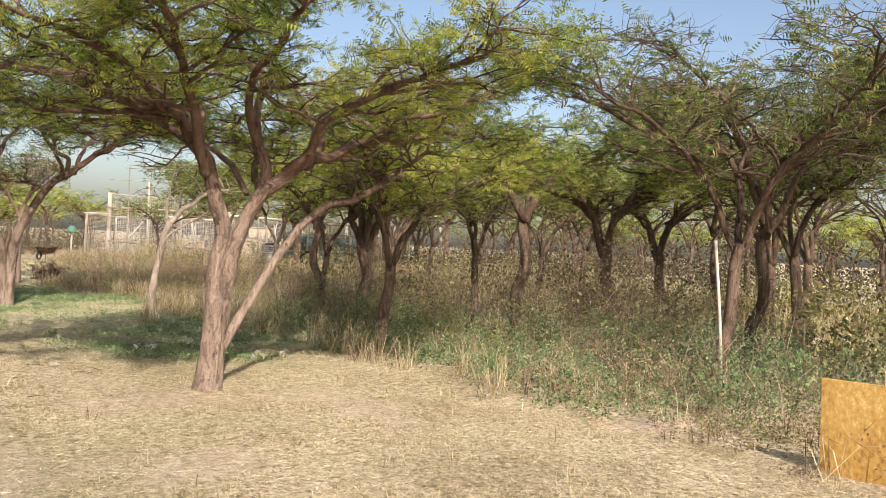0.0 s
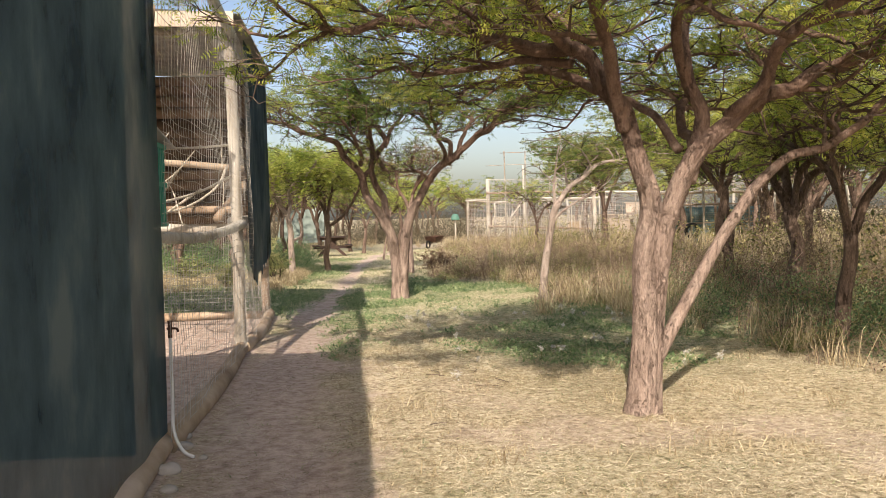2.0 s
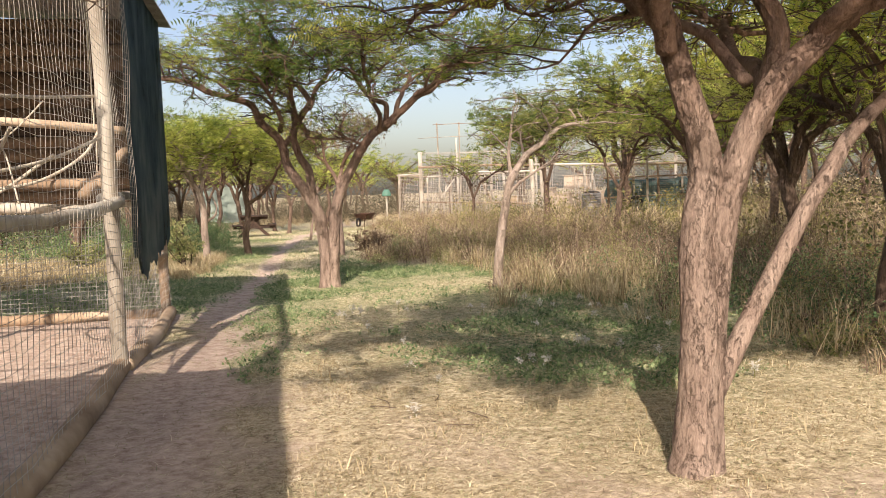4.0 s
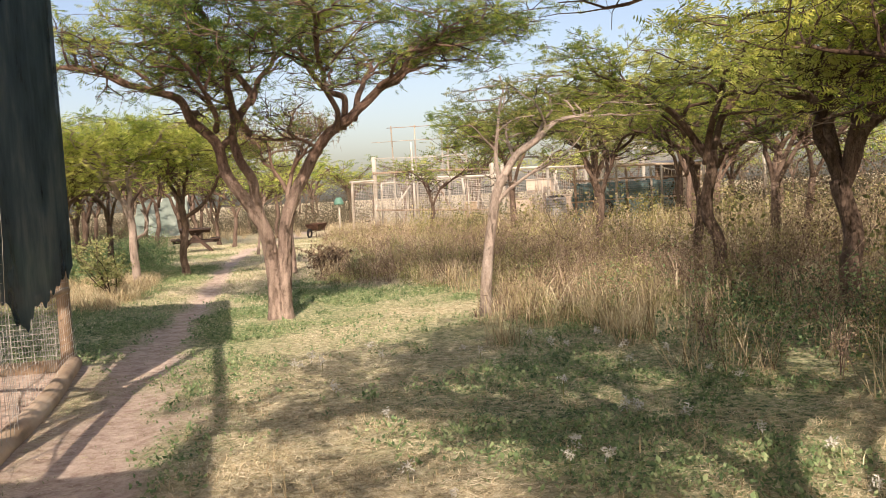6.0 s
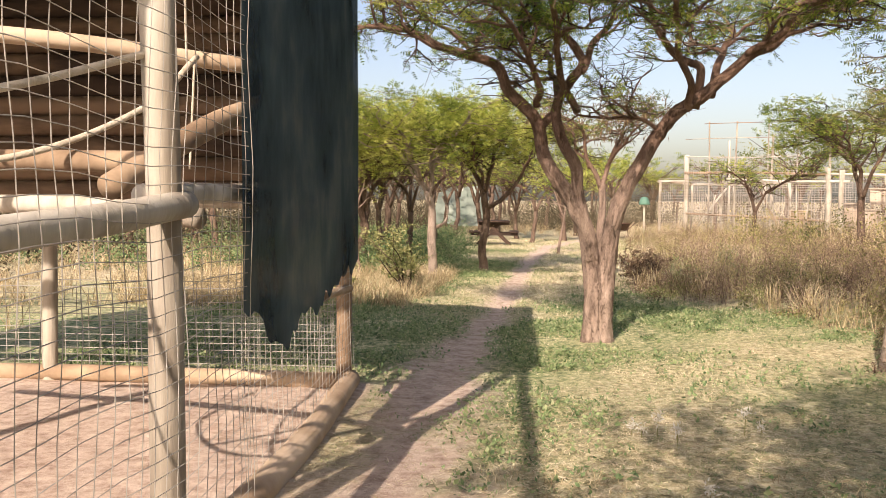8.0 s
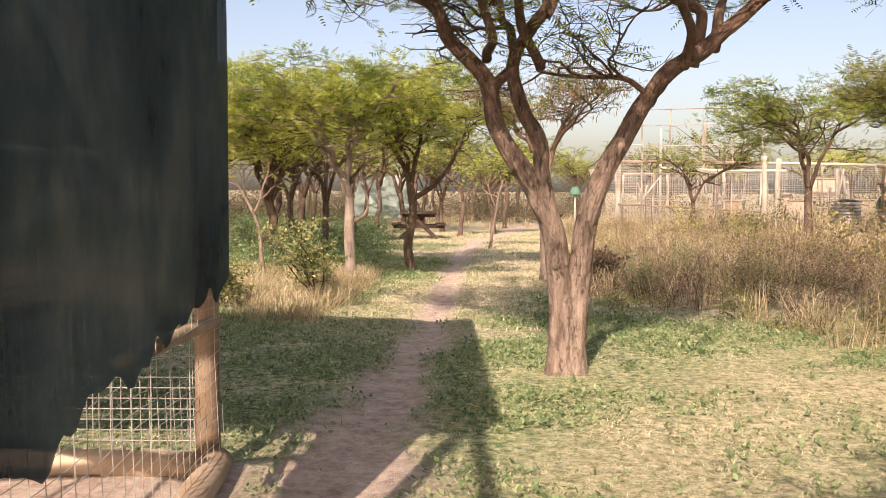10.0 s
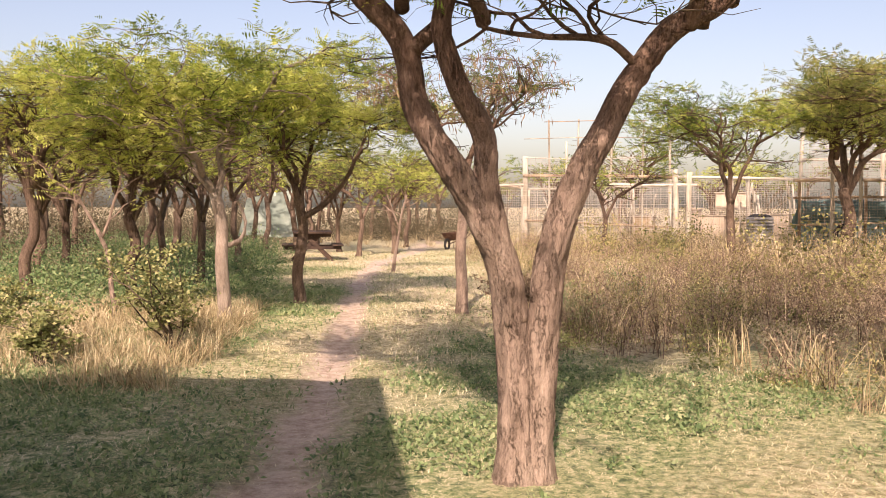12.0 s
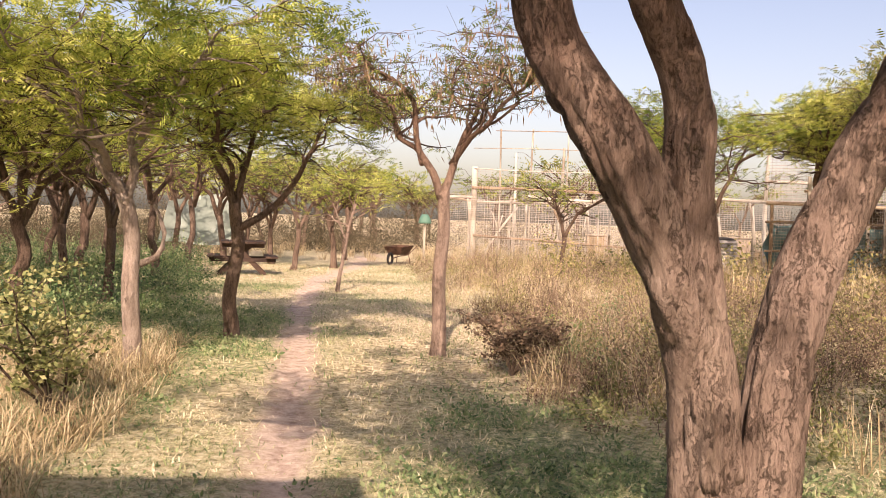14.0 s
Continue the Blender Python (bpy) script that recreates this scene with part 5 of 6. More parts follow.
def enclosure():
    """The low wire run with its taller tower, in poles and netting."""
    t = thing("animal_enclosure", "rambling pole and wire-netting enclosure of pale weathered timber", "enclosure", (*at_run(0, 0), 0), RUN_TURN)
    for k, (x, y, h, r) in enumerate(((5.5, 0, 2.3, 0.06), (5.9, 1.6, 2.2, 0.05), (6.65, 0.1, 3.35, 0.10), (7.5, 0.3, 4.7, 0.03), (8.7, 0.1, 4.65, 0.03), (9.9, 0.2, 4.6, 0.025), (11.1, 0.1, 4.5, 0.025),
                                      (12.25, 0, 2.75, 0.10), (12.75, 0, 2.65, 0.10), (14.6, 0.2, 2.5, 0.06), (16.3, 0.1, 5.0, 0.06), (18.6, 0, 5.1, 0.07), (21.0, 0, 5.0, 0.06), (23.2, 0, 2.4, 0.06),
                                      (7.2, 2.5, 2.4, 0.05), (8.2, 1.2, 2.1, 0.045), (9.2, 2.0, 2.2, 0.05), (10.4, 1.4, 2.2, 0.05), (11.6, 2.2, 2.3, 0.05), (5.5, 3.2, 2.2, 0.05), (8.6, 4.5, 4.4, 0.05), (11.0, 4.5, 4.4, 0.05), (6.7, 4.5, 4.2, 0.05))):
        s = Soup()
        tube(s, smooth_line([(x, y, -0.1), (x + 0.04 * math.sin(k * 3), y, h * 0.5), (x + 0.03 * math.cos(k * 5), y, h)], 0.4), r, 10, 0.03, k)
        part("post", s, POLE, t, smooth=True)
    for k, (a, b, r) in enumerate((((5.4, 0, 2.28), (6.7, 0.05, 2.30), 0.045), ((6.6, 0, 2.62), (12.3, 0, 2.48), 0.055), ((8.4, -0.05, 2.36), (13.0, -0.02, 2.22), 0.05), ((12.3, 0, 2.5), (17.5, 0.1, 2.3), 0.05),
                                   ((5.5, 0, 2.25), (5.5, 3.2, 2.2), 0.04), ((6.65, 0, 3.3), (11.2, 0.1, 3.2), 0.018), ((6.6, 0, 4.0), (11.2, 0.1, 3.9), 0.014), ((7.4, 0, 4.6), (11.2, 0.1, 4.5), 0.014), ((16.3, 0, 3.0), (23.2, 0, 2.9), 0.05),
                                   ((16.3, 0, 4.95), (21.2, 0, 4.95), 0.05), ((6.7, 0, 0.95), (12.2, 0.1, 0.75), 0.04), ((5.5, 3.2, 2.2), (12.2, 2.4, 2.3), 0.045), ((7.0, 0.4, 0.4), (7.9, 1.2, 2.0), 0.04), ((10.2, 1.0, 0.3), (9.1, 1.6, 2.0), 0.04))):
        s = Soup()
        a, b = np.array(a), np.array(b)
        tube(s, smooth_line([a, (a + b) / 2 + [0, 0, 0.05 * math.sin(k * 2.2)], b], 0.4), r, 8, 0.03, k + 40)
        part("rail", s, POLE_WARM if k % 3 == 1 else POLE, t, smooth=True)

    pole_rng = np.random.default_rng(6)
    for k in range(18):
        x, y, h = pole_rng.uniform(5.6, 16.0), pole_rng.uniform(0.0, 3.0), pole_rng.uniform(1.6, 2.5)
        s = Soup()
        tube(s, smooth_line([(x, y, 0), (x + pole_rng.normal() * 0.05, y, h * 0.5), (x + pole_rng.normal() * 0.12, y, h)], 0.5), pole_rng.uniform(0.02, 0.04), 8, 0.03, k)
        part("stake", s, POLE, t, smooth=True)

    def netting(x0, x1, z0, z1, y, step, thick):
        lines = [np.array([(x, y, z0), (x, y, z1)]) for x in np.arange(x0, x1, step)]
        lines += [np.array([(x0, y, z), (x1, y, z)]) for z in np.arange(z0, z1, step * 0.75)]
        part("netting", wires(lines, thick), WIRE_FAR, t, "galvanised wire netting")
    for args in ((5.5, 12.3, 0.1, 2.4, -0.06, 0.085, 0.0045), (6.7, 11.2, 2.5, 3.3, -0.06, 0.1, 0.004), (12.8, 17.0, 0.1, 2.4, -0.06, 0.085, 0.0045), (16.3, 21.2, 2.4, 4.95, -0.06, 0.12, 0.005),
                 (16.3, 21.2, 2.4, 4.95, 2.4, 0.12, 0.006), (5.5, 12.3, 0.1, 2.3, 3.2, 0.13, 0.006)):
        netting(*args)
    # boxes, planks and shelves kept inside
    box_rng = np.random.default_rng(4)
    for x, y, w, h, z0, mat in ((13.3, 0.8, 0.9, 1.15, 0.0, PALE_BOARD), (14.4, 1.2, 1.0, 0.9, 0.0, PALE_BOARD), (15.5, 0.9, 0.75, 1.2, 0.0, PALE_BOARD), (13.9, 1.4, 1.1, 0.6, 1.35, PALE_BOARD),
                                (16.2, 1.2, 0.7, 0.8, 0.0, THATCH), (9.2, 1.4, 1.5, 0.08, 0.75, PALE_BOARD), (10.8, 1.2, 0.7, 1.1, 0.0, THATCH), (12.5, 1.6, 0.5, 1.4, 0.0, PALE_BOARD)):
        hut = thing("nest_box", "pale plywood shelter box inside the wire enclosure", "box", (*at_run(x, y), 0), RUN_TURN, "enclosure boxes")
        s = Soup()
        box(s, (-w / 2, 0, z0), (w / 2, 0.5, z0 + h))
        part("body", s, mat, hut, bevel=0.01)
        s = Soup()
        box(s, (-w / 2 - 0.05, -0.06, z0 + h + 0.003), (w / 2 + 0.05, 0.56, z0 + h + 0.04))
        part("lid", s, PALE_BOARD, hut)
        if z0 == 0 and h > 0.5:
            for xx in (-w / 2 + 0.05, w / 2 - 0.05):
                s = Soup()
                box(s, (xx - 0.03, -0.035, 0), (xx + 0.03, -0.003, h))
                part("batten", s, PALE_BOARD, hut)
        elif z0 > 0:
            for xx in (-w / 2 + 0.05, w / 2 - 0.05):
                s = Soup()
                box(s, (xx - 0.03, 0.2, 0), (xx + 0.03, 0.26, z0 - 0.002))
                part("leg", s, PALE_BOARD, hut)


enclosure()


def green_house():
    """The cage clad with faded shade cloth, under a low roof."""
    t = thing("clad_enclosure", "animal shelter clad with sagging blue-green shade cloth", "shelter", (13.1, 37.0, 0), 12)
    L = 4.9
    nu, nv = 70, 26
    U, V = np.meshgrid(np.linspace(0, L, nu), np.linspace(0.2, 1.68, nv))
    y = 0.10 * np.sin(V * 7.5 + 0.5 * np.sin(U * 1.3)) + 0.03 * np.sin(U * 3)
    f = np.stack([U, y, V - 0.05 * np.sin(U * math.pi / 1.2) ** 2], -1).reshape(-1, 3)
    i = np.arange(nv - 1)[:, None] * nu + np.arange(nu - 1)[None, :]
    q = np.stack([i, i + 1, i + nu + 1, i + nu], -1).reshape(-1, 4)
    part("cladding", Soup().add(f, q).add(f + [0, 0.006, 0], q[:, ::-1]), CLOTH_FAR, t, smooth=True)
    for k, x in enumerate((0.0, 1.2, 2.4, 3.6, L, 7.2)):
        s = Soup()
        tube(s, smooth_line([(x, -0.16, -0.1), (x + 0.03, -0.16, 1.1), (x - 0.02 * (k % 2), -0.16, 2.25)], 0.3), 0.05, 10, 0.03, k)
        part("post", s, POLE if k % 2 else POLE_WARM, t, smooth=True)
    for k, (z, r) in enumerate(((0.95, 0.03), (1.72, 0.035), (2.22, 0.05))):
        s = Soup()
        tube(s, smooth_line([(-0.2, -0.18, z), (3.0, -0.2, z + 0.04), (7.4, -0.18, z - 0.02)], 0.4), r, 8, 0.03, k)
        part("rail", s, POLE_WARM, t, smooth=True)
    s = Soup()
    box(s, (-0.2, -0.1, -0.05), (7.4, 1.3, 0.17))
    part("plinth", s, CONCRETE, t, bevel=0.02)
    s = Soup()
    box(s, (4.95, 1.1, 0.172), (7.3, 1.2, 2.25))
    part("back_wall", s, SLAB, t)
    for k in range(7):
        s = Soup()
        box(s, (5.05 + k * 0.31, 0.0, 0.172), (5.33 + k * 0.31, 0.03, 1.95 + 0.04 * math.sin(k * 3)))
        part("board", s, PALE_BOARD if k in (1, 4, 5) else SLAB, t, bevel=0.004)
    roof = corrugated("roof", 0, 1.8, 4.75, 7.6, 2.30, 2.42, t)
    roof.matrix_local = pose(0, 1.5, 0, 0, 0, -90)
    lines = [np.array([(x, -0.23, 0.18), (x, -0.23, 2.2)]) for x in np.arange(0, L, 0.1)] + [np.array([(0, -0.23, z), (L, -0.23, z)]) for z in np.arange(0.2, 2.2, 0.08)]
    part("netting", wires(lines, 0.003), WIRE_FAR, t, "galvanised wire netting")
    a = np.linspace(0, 2 * np.pi, 29)[:-1]
    s = Soup()
    tube(s, np.c_[0.25 * np.cos(np.r_[a, a[:1]]), 0 * np.r_[a, a[:1]], 0.25 * np.sin(np.r_[a, a[:1]])], 0.07, 10, cap=False)
    tyre = tagged(part("old_tyre", s, BLACK, smooth=True), "old black rubber tyre hung on a cord from a pole", "tyre")
    tyre.location = (13.75, 35.6, 0.70)
    for x, y, h in ((13.42, 35.68, 2.9), (14.3, 35.75, 2.9)):
        post("play_pole", x, y, h, 0.05, POLE, "weathered upright pole in front of the clad shelter", seed=int(x * 7))
    log("cross_pole", [(13.3, 35.68, 2.52), (13.9, 35.7, 2.56), (14.5, 35.75, 2.5)], 0.035, POLE_WARM, "thin pole lashed across two uprights", "pole", 3)
    s = Soup()
    tube(s, [(13.75, 35.66, 0.96), (13.76, 35.68, 2.54)], 0.008, 6)
    tagged(part("tyre_cord", s, ROPE), "pale cord from which a tyre hangs", "rope")


green_house()


def rope_garland():
    """A slack rope between two poles with short knotted strands hanging from it."""
    t = thing("rope_garland", "pale slack rope with short hanging strands beside the clad shelter", "rope", (16.9, 37.2, 0), 12)
    for x in (0.0, 1.3):
        s = Soup()
        tube(s, [(x, 0, -0.1), (x + 0.02, 0, 2.25)], 0.045, 10, 0.03, 3)
        part("pole", s, POLE, t, smooth=True)
    u = np.linspace(0, 1, 14)
    s = Soup()
    tube(s, np.c_[1.3 * u, 0 * u - 0.05, 2.12 - 0.45 * u * (1 - u)], 0.018, 8)
    part("rope", s, ROPE, t, smooth=True)
    for k in range(7):
        v = (k + 0.6) / 7.2
        z = 2.12 - 0.45 * v * (1 - v)
        s = Soup()
        tube(s, smooth_line([(1.3 * v, -0.05, z), (1.3 * v + 0.02 * math.sin(k * 2), -0.06, z - 0.1), (1.3 * v, -0.05, z - 0.16 - 0.05 * (k % 3))], 0.05), 0.015, 6)
        part("strand", s, ROPE, t, smooth=True)


rope_garland()


def water_tank():
    t = thing("water_tank", "grey ribbed water tank beside the wire enclosure", "tank", (13.75, 40.3, 0.0))
    s = Soup()
    zs = np.linspace(0.0, 1.15, 60)
    tube(s, np.c_[0 * zs, 0 * zs, zs], 0.42 + 0.018 * np.sin(zs * 60), 28)
    part("body", s, IRON, t, smooth=True)
    s = Soup()
    tube(s, [(0, 0, 1.14), (0, 0, 1.2), (0, 0, 1.24)], np.array([0.40, 0.30, 0.16]), 24)
    part("lid", s, BLACK, t, smooth=True)


water_tank()


def feed_tub():
    t = thing("feed_tub", "green plastic tub upturned on a short post", "tub", (5.55, 46.2, 0))
    s = Soup()
    tube(s, [(0, 0, -0.1), (0, 0, 1.32)], 0.04, 10)
    part("post", s, POLE, t, smooth=True)
    s = Soup()
    zs = np.linspace(1.3, 1.62, 8)
    tube(s, np.c_[0 * zs, 0 * zs, zs], 0.23 - 0.12 * ((zs - 1.3) / 0.32) ** 2, 20)
    part("tub", s, TUB_GREEN, t, smooth=True)


feed_tub()


# ---------- undergrowth ----------
def blades(soup, x, y, height, width, lean, r, z=None):
    """Bent grass blades, two faces each."""
    n = len(x)
    z = relief(x, y) - 0.01 if z is None else z
    a = r.uniform(0, 2 * np.pi, n)
    d = np.stack([np.cos(a), np.sin(a)], -1)
    b = a + np.pi / 2 + r.normal(0, 0.5, n)
    w = np.stack([np.cos(b), np.sin(b)], -1) * (width / 2)[:, None]
    h, l = height[:, None], (height * lean)[:, None]
    base = np.stack([x, y], -1)
    p0, p1 = base - w, base + w
    m = base + d * l * 0.35
    p2, p3 = m + w * 0.75, m - w * 0.75
    p4 = base + d * l
    Z = z[:, None]
    v = np.stack([np.hstack([p0, Z]), np.hstack([p1, Z]), np.hstack([p2, Z + h * 0.6]), np.hstack([p3, Z + h * 0.6]), np.hstack([p4, Z + h * (1 - 0.25 * np.minimum(1, lean)[:, None])])], 1)
    i = np.arange(n)[:, None] * 5
    soup.add(v.reshape(-1, 3), i + np.array([[0, 1, 2, 3]]), i + np.array([[3, 2, 4]]))


def edge(y):
    return np.interp(y, EDGE_Y, EDGE_X)


def scatter(n, x0, x1, y0, y1, r, keep):
    x, y = r.uniform(x0, x1, n), r.uniform(y0, y1, n)
    k = keep(x, y) > r.uniform(0, 1, n)
    return x[k], y[k]


def clear_of_cage(x, y):
    return ~((x < -0.95) & (x > -6.3) & (y < 15.75))


def stuff(name, soup, mat, label, category):
    return tagged(part(name, soup, mat), label, category, kind="stuff")


r = np.random.default_rng(40)
s = Soup()


def straws(soup, x, y, r, lo, hi):
    """Dry straws lying on the ground, one face each."""
    n = len(x)
    a, l = r.uniform(0, 2 * np.pi, n), r.uniform(lo, hi, n)
    z = relief(x, y) + r.uniform(0.004, 0.018, n)
    p = np.stack([x, y, z], -1)
    d = np.stack([np.cos(a), np.sin(a), r.normal(0, 0.22, n)], -1) * (l / 2)[:, None]
    w = np.stack([-np.sin(a), np.cos(a), r.normal(0, 0.5, n)], -1) * r.uniform(0.001, 0.0024, n)[:, None]
    v = np.stack([p - d - w * 0.5, p - w, p + d, p + w], 1)
    soup.add(v.reshape(-1, 3), np.arange(4 * n).reshape(-1, 4))


x, y = scatter(300000, -1.0, 5.4, 3.0, 15, r, lambda x, y: (x < edge(y) + 0.4) * np.clip(1.0 - 0.8 * dirt_at(x, y), 0, 1) * np.clip(1.4 - y / 15, 0.3, 1))
straws(s, x, y, r, 0.02, 0.075)
stuff("lying_straw", s, LITTER, "matted dry straws lying on trampled ground", "straw")
s = Soup()
x, y = scatter(150000, -4.5, 5.5, 2.5, 24, r, lambda x, y: (x < edge(y) + 0.4) * clear_of_cage(x, y) * np.clip(1.0 - 0.9 * dirt_at(x, y), 0, 1) * np.clip(1.3 - y / 26, 0.3, 1))
g = green_at(x, y)
blades(s, x, y, r.uniform(0.012, 0.04, len(x)), r.uniform(0.003, 0.007, len(x)), r.uniform(0.8, 3.2, len(x)), r)
x, y = scatter(110000, -3.5, 4.5, 13.5, 22.5, r, lambda x, y: (x < edge(y) + 0.4) * clear_of_cage(x, y) * np.clip(1.0 - 0.9 * dirt_at(x, y), 0, 1))
blades(s, x, y, r.uniform(0.012, 0.035, len(x)), r.uniform(0.004, 0.008, len(x)), r.uniform(0.8, 2.8, len(x)), r)
x, y = scatter(50000, -5, 5, 20, 42, r, lambda x, y: (x < edge(y) + 0.4) * np.clip(1.0 - 0.95 * dirt_at(x, y), 0, 1))
blades(s, x, y, r.uniform(0.03, 0.08, len(x)), r.uniform(0.008, 0.014, len(x)), r.uniform(0.4, 2.0, len(x)), r)
stuff("short_grass", s, LAWN, "short trampled turf, part straw and part green", "grass")

s = Soup()
x, y = scatter(150000, -4, 5.5, 5, 34, r, lambda x, y: (x < edge(y) + 0.3) * clear_of_cage(x, y) * np.clip((green_at(x, y) - 0.35) * 1.8, 0, 1) * np.clip(1 - dirt_at(x, y), 0, 1) * (fbm(x * 1.3, y * 1.3, 17) > 0.42))
leaves(s, np.stack([x, y, relief(x, y) + 0.02], -1), np.tile([0, 0, 0.7], (len(x), 1)), r.uniform(0.014, 0.045, len(x)), 4, r, 1.4, 0.28, 1.0)
stuff("ground_herbs", s, HERB, "low green herbs spreading through the turf", "herbs")


def weeds(n, box4, keep, r, height, stems, leaf_n, leaf_size, stem_soup, leaf_soup, droop=0.5, width=0.3, up=0.6):
    """Bushy weeds: thin bent stems set with small leaves."""
    x, y = scatter(n, *box4, r, keep)
    n = len(x)
    z = relief(x, y)
    h = r.uniform(*height, n) * np.clip(0.25 + 2.2 * (fbm(x * 0.9, y * 0.9, 55) - 0.25), 0.35, 1.35) * np.where(x < edge(y) - 0.6, 1.0, np.clip(0.3 + 0.6 * (x - edge(y)), 0.3, 1.0))
    base = np.repeat(np.stack([x, y, z], -1), stems, 0) + r.normal(size=(n * stems, 3)) * [0.05, 0.05, 0]
    hh = np.repeat(h, stems) * r.uniform(0.55, 1.1, n * stems)
    a = r.uniform(0, 2 * np.pi, n * stems)
    out = np.stack([np.cos(a), np.sin(a), 0 * a], -1) * (hh * droop * r.uniform(0.3, 1.3, n * stems))[:, None]
    mid = base + out * 0.4 + np.stack([0 * hh, 0 * hh, hh * 0.6], -1)
    tip = base + out + np.stack([0 * hh, 0 * hh, hh * 0.95], -1)
    side = np.stack([-np.sin(a), np.cos(a), 0 * a], -1) * 0.004
    v = np.stack([base - side, base + side, mid + side * 0.8, mid - side * 0.8, tip], 1)
    i = np.arange(n * stems)[:, None] * 5
    stem_soup.add(v.reshape(-1, 3), i + np.array([[0, 1, 2, 3]]), i + np.array([[3, 2, 4]]))
    k = r.uniform(0.15, 1, (n * stems, leaf_n))[..., None]
    spots = np.where(k < 0.6, base[:, None] + (mid - base)[:, None] * k / 0.6, mid[:, None] + (tip - mid)[:, None] * (k - 0.6) / 0.4)
    spots = spots.reshape(-1, 3) + r.normal(size=(n * stems * leaf_n, 3)) * 0.03
    q = r.choice(len(spots), len(spots) // 2)
    leaves(stem_soup, spots[q], unit(r.normal(size=(len(q), 3)) + [0, 0, 0.5]), r.uniform(0.08, 0.26, len(q)), 1, r, 0.1, 0.010, 0.3)
    leaves(leaf_soup, spots, np.repeat(out, leaf_n, 0) + [0, 0, 0.1], leaf_size, 1, r, up, width, 1.2)


def inside(x, y, lo, hi, soft=0.0):
    d = x - edge(y) + soft * (fbm(x * 1.1, y * 1.1, 61) - 0.5) * 2
    return ((d > lo) & (d < hi)) * 1.0


def mounds(n, box4, keep, r, radius, height, count, leaf_size, stem_soup, leaf_soup, width=0.3):
    """Rounded tangled bushes: leaves through a mound, and twigs that stick out of it."""
    x, y = scatter(n, *box4, r, keep)
    n = len(x)
    rad, h = r.uniform(*radius, n), r.uniform(*height, n)
    h = h * np.where(x < edge(y) - 0.6, 1.0, np.clip(0.32 + 0.6 * (x - edge(y)), 0.32, 1.0))
    dense = r.uniform(0.5, 1.0, n)
    m = n * count
    at = np.repeat(np.stack([x, y, relief(x, y)], -1), count, 0)
    few = max(4, count // 16)
    u = unit(r.normal(size=(n, few, 3)))
    u[..., 2] = np.abs(u[..., 2])
    pick = r.integers(0, few, (n, count))
    u = np.take_along_axis(u, pick[..., None], 1).reshape(-1, 3)
    q = np.take_along_axis(r.uniform(0.15, 1.15, (n, few)) ** 0.5, pick, 1).reshape(-1)
    u = u + r.normal(size=(m, 3)) * [0.15, 0.15, 0.11]
    u[:, 2] = np.abs(u[:, 2])
    at = at + np.stack([u[:, 0] * q * np.repeat(rad, count), u[:, 1] * q * np.repeat(rad, count), u[:, 2] * q * np.repeat(h, count)], -1)
    at = at[r.uniform(0, 1, m) < np.repeat(dense, count)]
    leaves(leaf_soup, at, unit(r.normal(size=at.shape)), leaf_size, 1, r, 0.5, width, 0.5, 0.8)
    k = max(8, count // 12)
    base = np.repeat(np.stack([x, y, relief(x, y)], -1), k, 0)
    u = unit(r.normal(size=(n * k, 3)) + [0, 0, 0.9])
    u[:, 2] = np.abs(u[:, 2])
    start = base + u * np.repeat(rad, k)[:, None] * r.uniform(0, 0.5, (n * k, 1))
    leaves(stem_soup, start, u + r.normal(size=u.shape) * 0.25, np.minimum(np.repeat(h, k), 0.9) * r.uniform(0.4, 1.0, n * k), 1, r, 0.1, 0.0035, 0.3, 1.0)


# the thicket along the clearing
stem_b, leaf_b, leaf_o, leaf_g, leaf_y = Soup(), Soup(), Soup(), Soup(), Soup()
brown = lambda x, y: np.clip((fbm(x * 0.5, y * 0.5, 71) - 0.36) * 5, 0, 1)
wet = lambda x, y: np.exp(-(((x - 7.0) / 3.0) ** 2 + ((y - 8.5) / 3.2) ** 2)) + 0.7 * np.exp(-(((x - 5.5) / 1.2) ** 2 + ((y - 12.5) / 2.2) ** 2))
gap = lambda x, y: np.clip((fbm(x * 0.95, y * 0.95, 77) - 0.40) * 7, 0.04, 1)
mounds(850, (2, 10, 3, 26), lambda x, y: inside(x, y, 0.15, 4.5, 0.4) * brown(x, y) * gap(x, y) * np.clip(1 - 0.7 * wet(x, y), 0, 1), r, (0.2, 0.5), (0.3, 1.0), 560, 0.028, stem_b, leaf_b, 0.22)
mounds(700, (2, 10, 3, 26), lambda x, y: inside(x, y, 0.1, 4.5, 0.4) * gap(x, y) * (1 - 0.6 * brown(x, y)) * np.clip(1 - 0.6 * wet(x, y), 0, 1), r, (0.2, 0.5), (0.25, 0.95), 500, 0.030, stem_b, leaf_o, 0.22)
mounds(480, (3, 11, 4.8, 18), lambda x, y: inside(x, y, 0.3, 6, 0.4) * np.clip(1.3 * wet(x, y), 0, 1), r, (0.3, 0.6), (0.35, 0.85), 400, 0.04, stem_b, leaf_g, 0.28)
mounds(650, (2, 12, 19, 43), lambda x, y: inside(x, y, 0.2, 8, 0.5) * gap(x, y) * (0.35 + 0.65 * brown(x, y)), r, (0.25, 0.6), (0.3, 0.85), 420, 0.034, stem_b, leaf_b, 0.22)
mounds(260, (2, 12, 19, 43), lambda x, y: inside(x, y, 0.2, 8, 0.5), r, (0.3, 0.7), (0.4, 0.85), 360, 0.036, stem_b, leaf_o, 0.22)
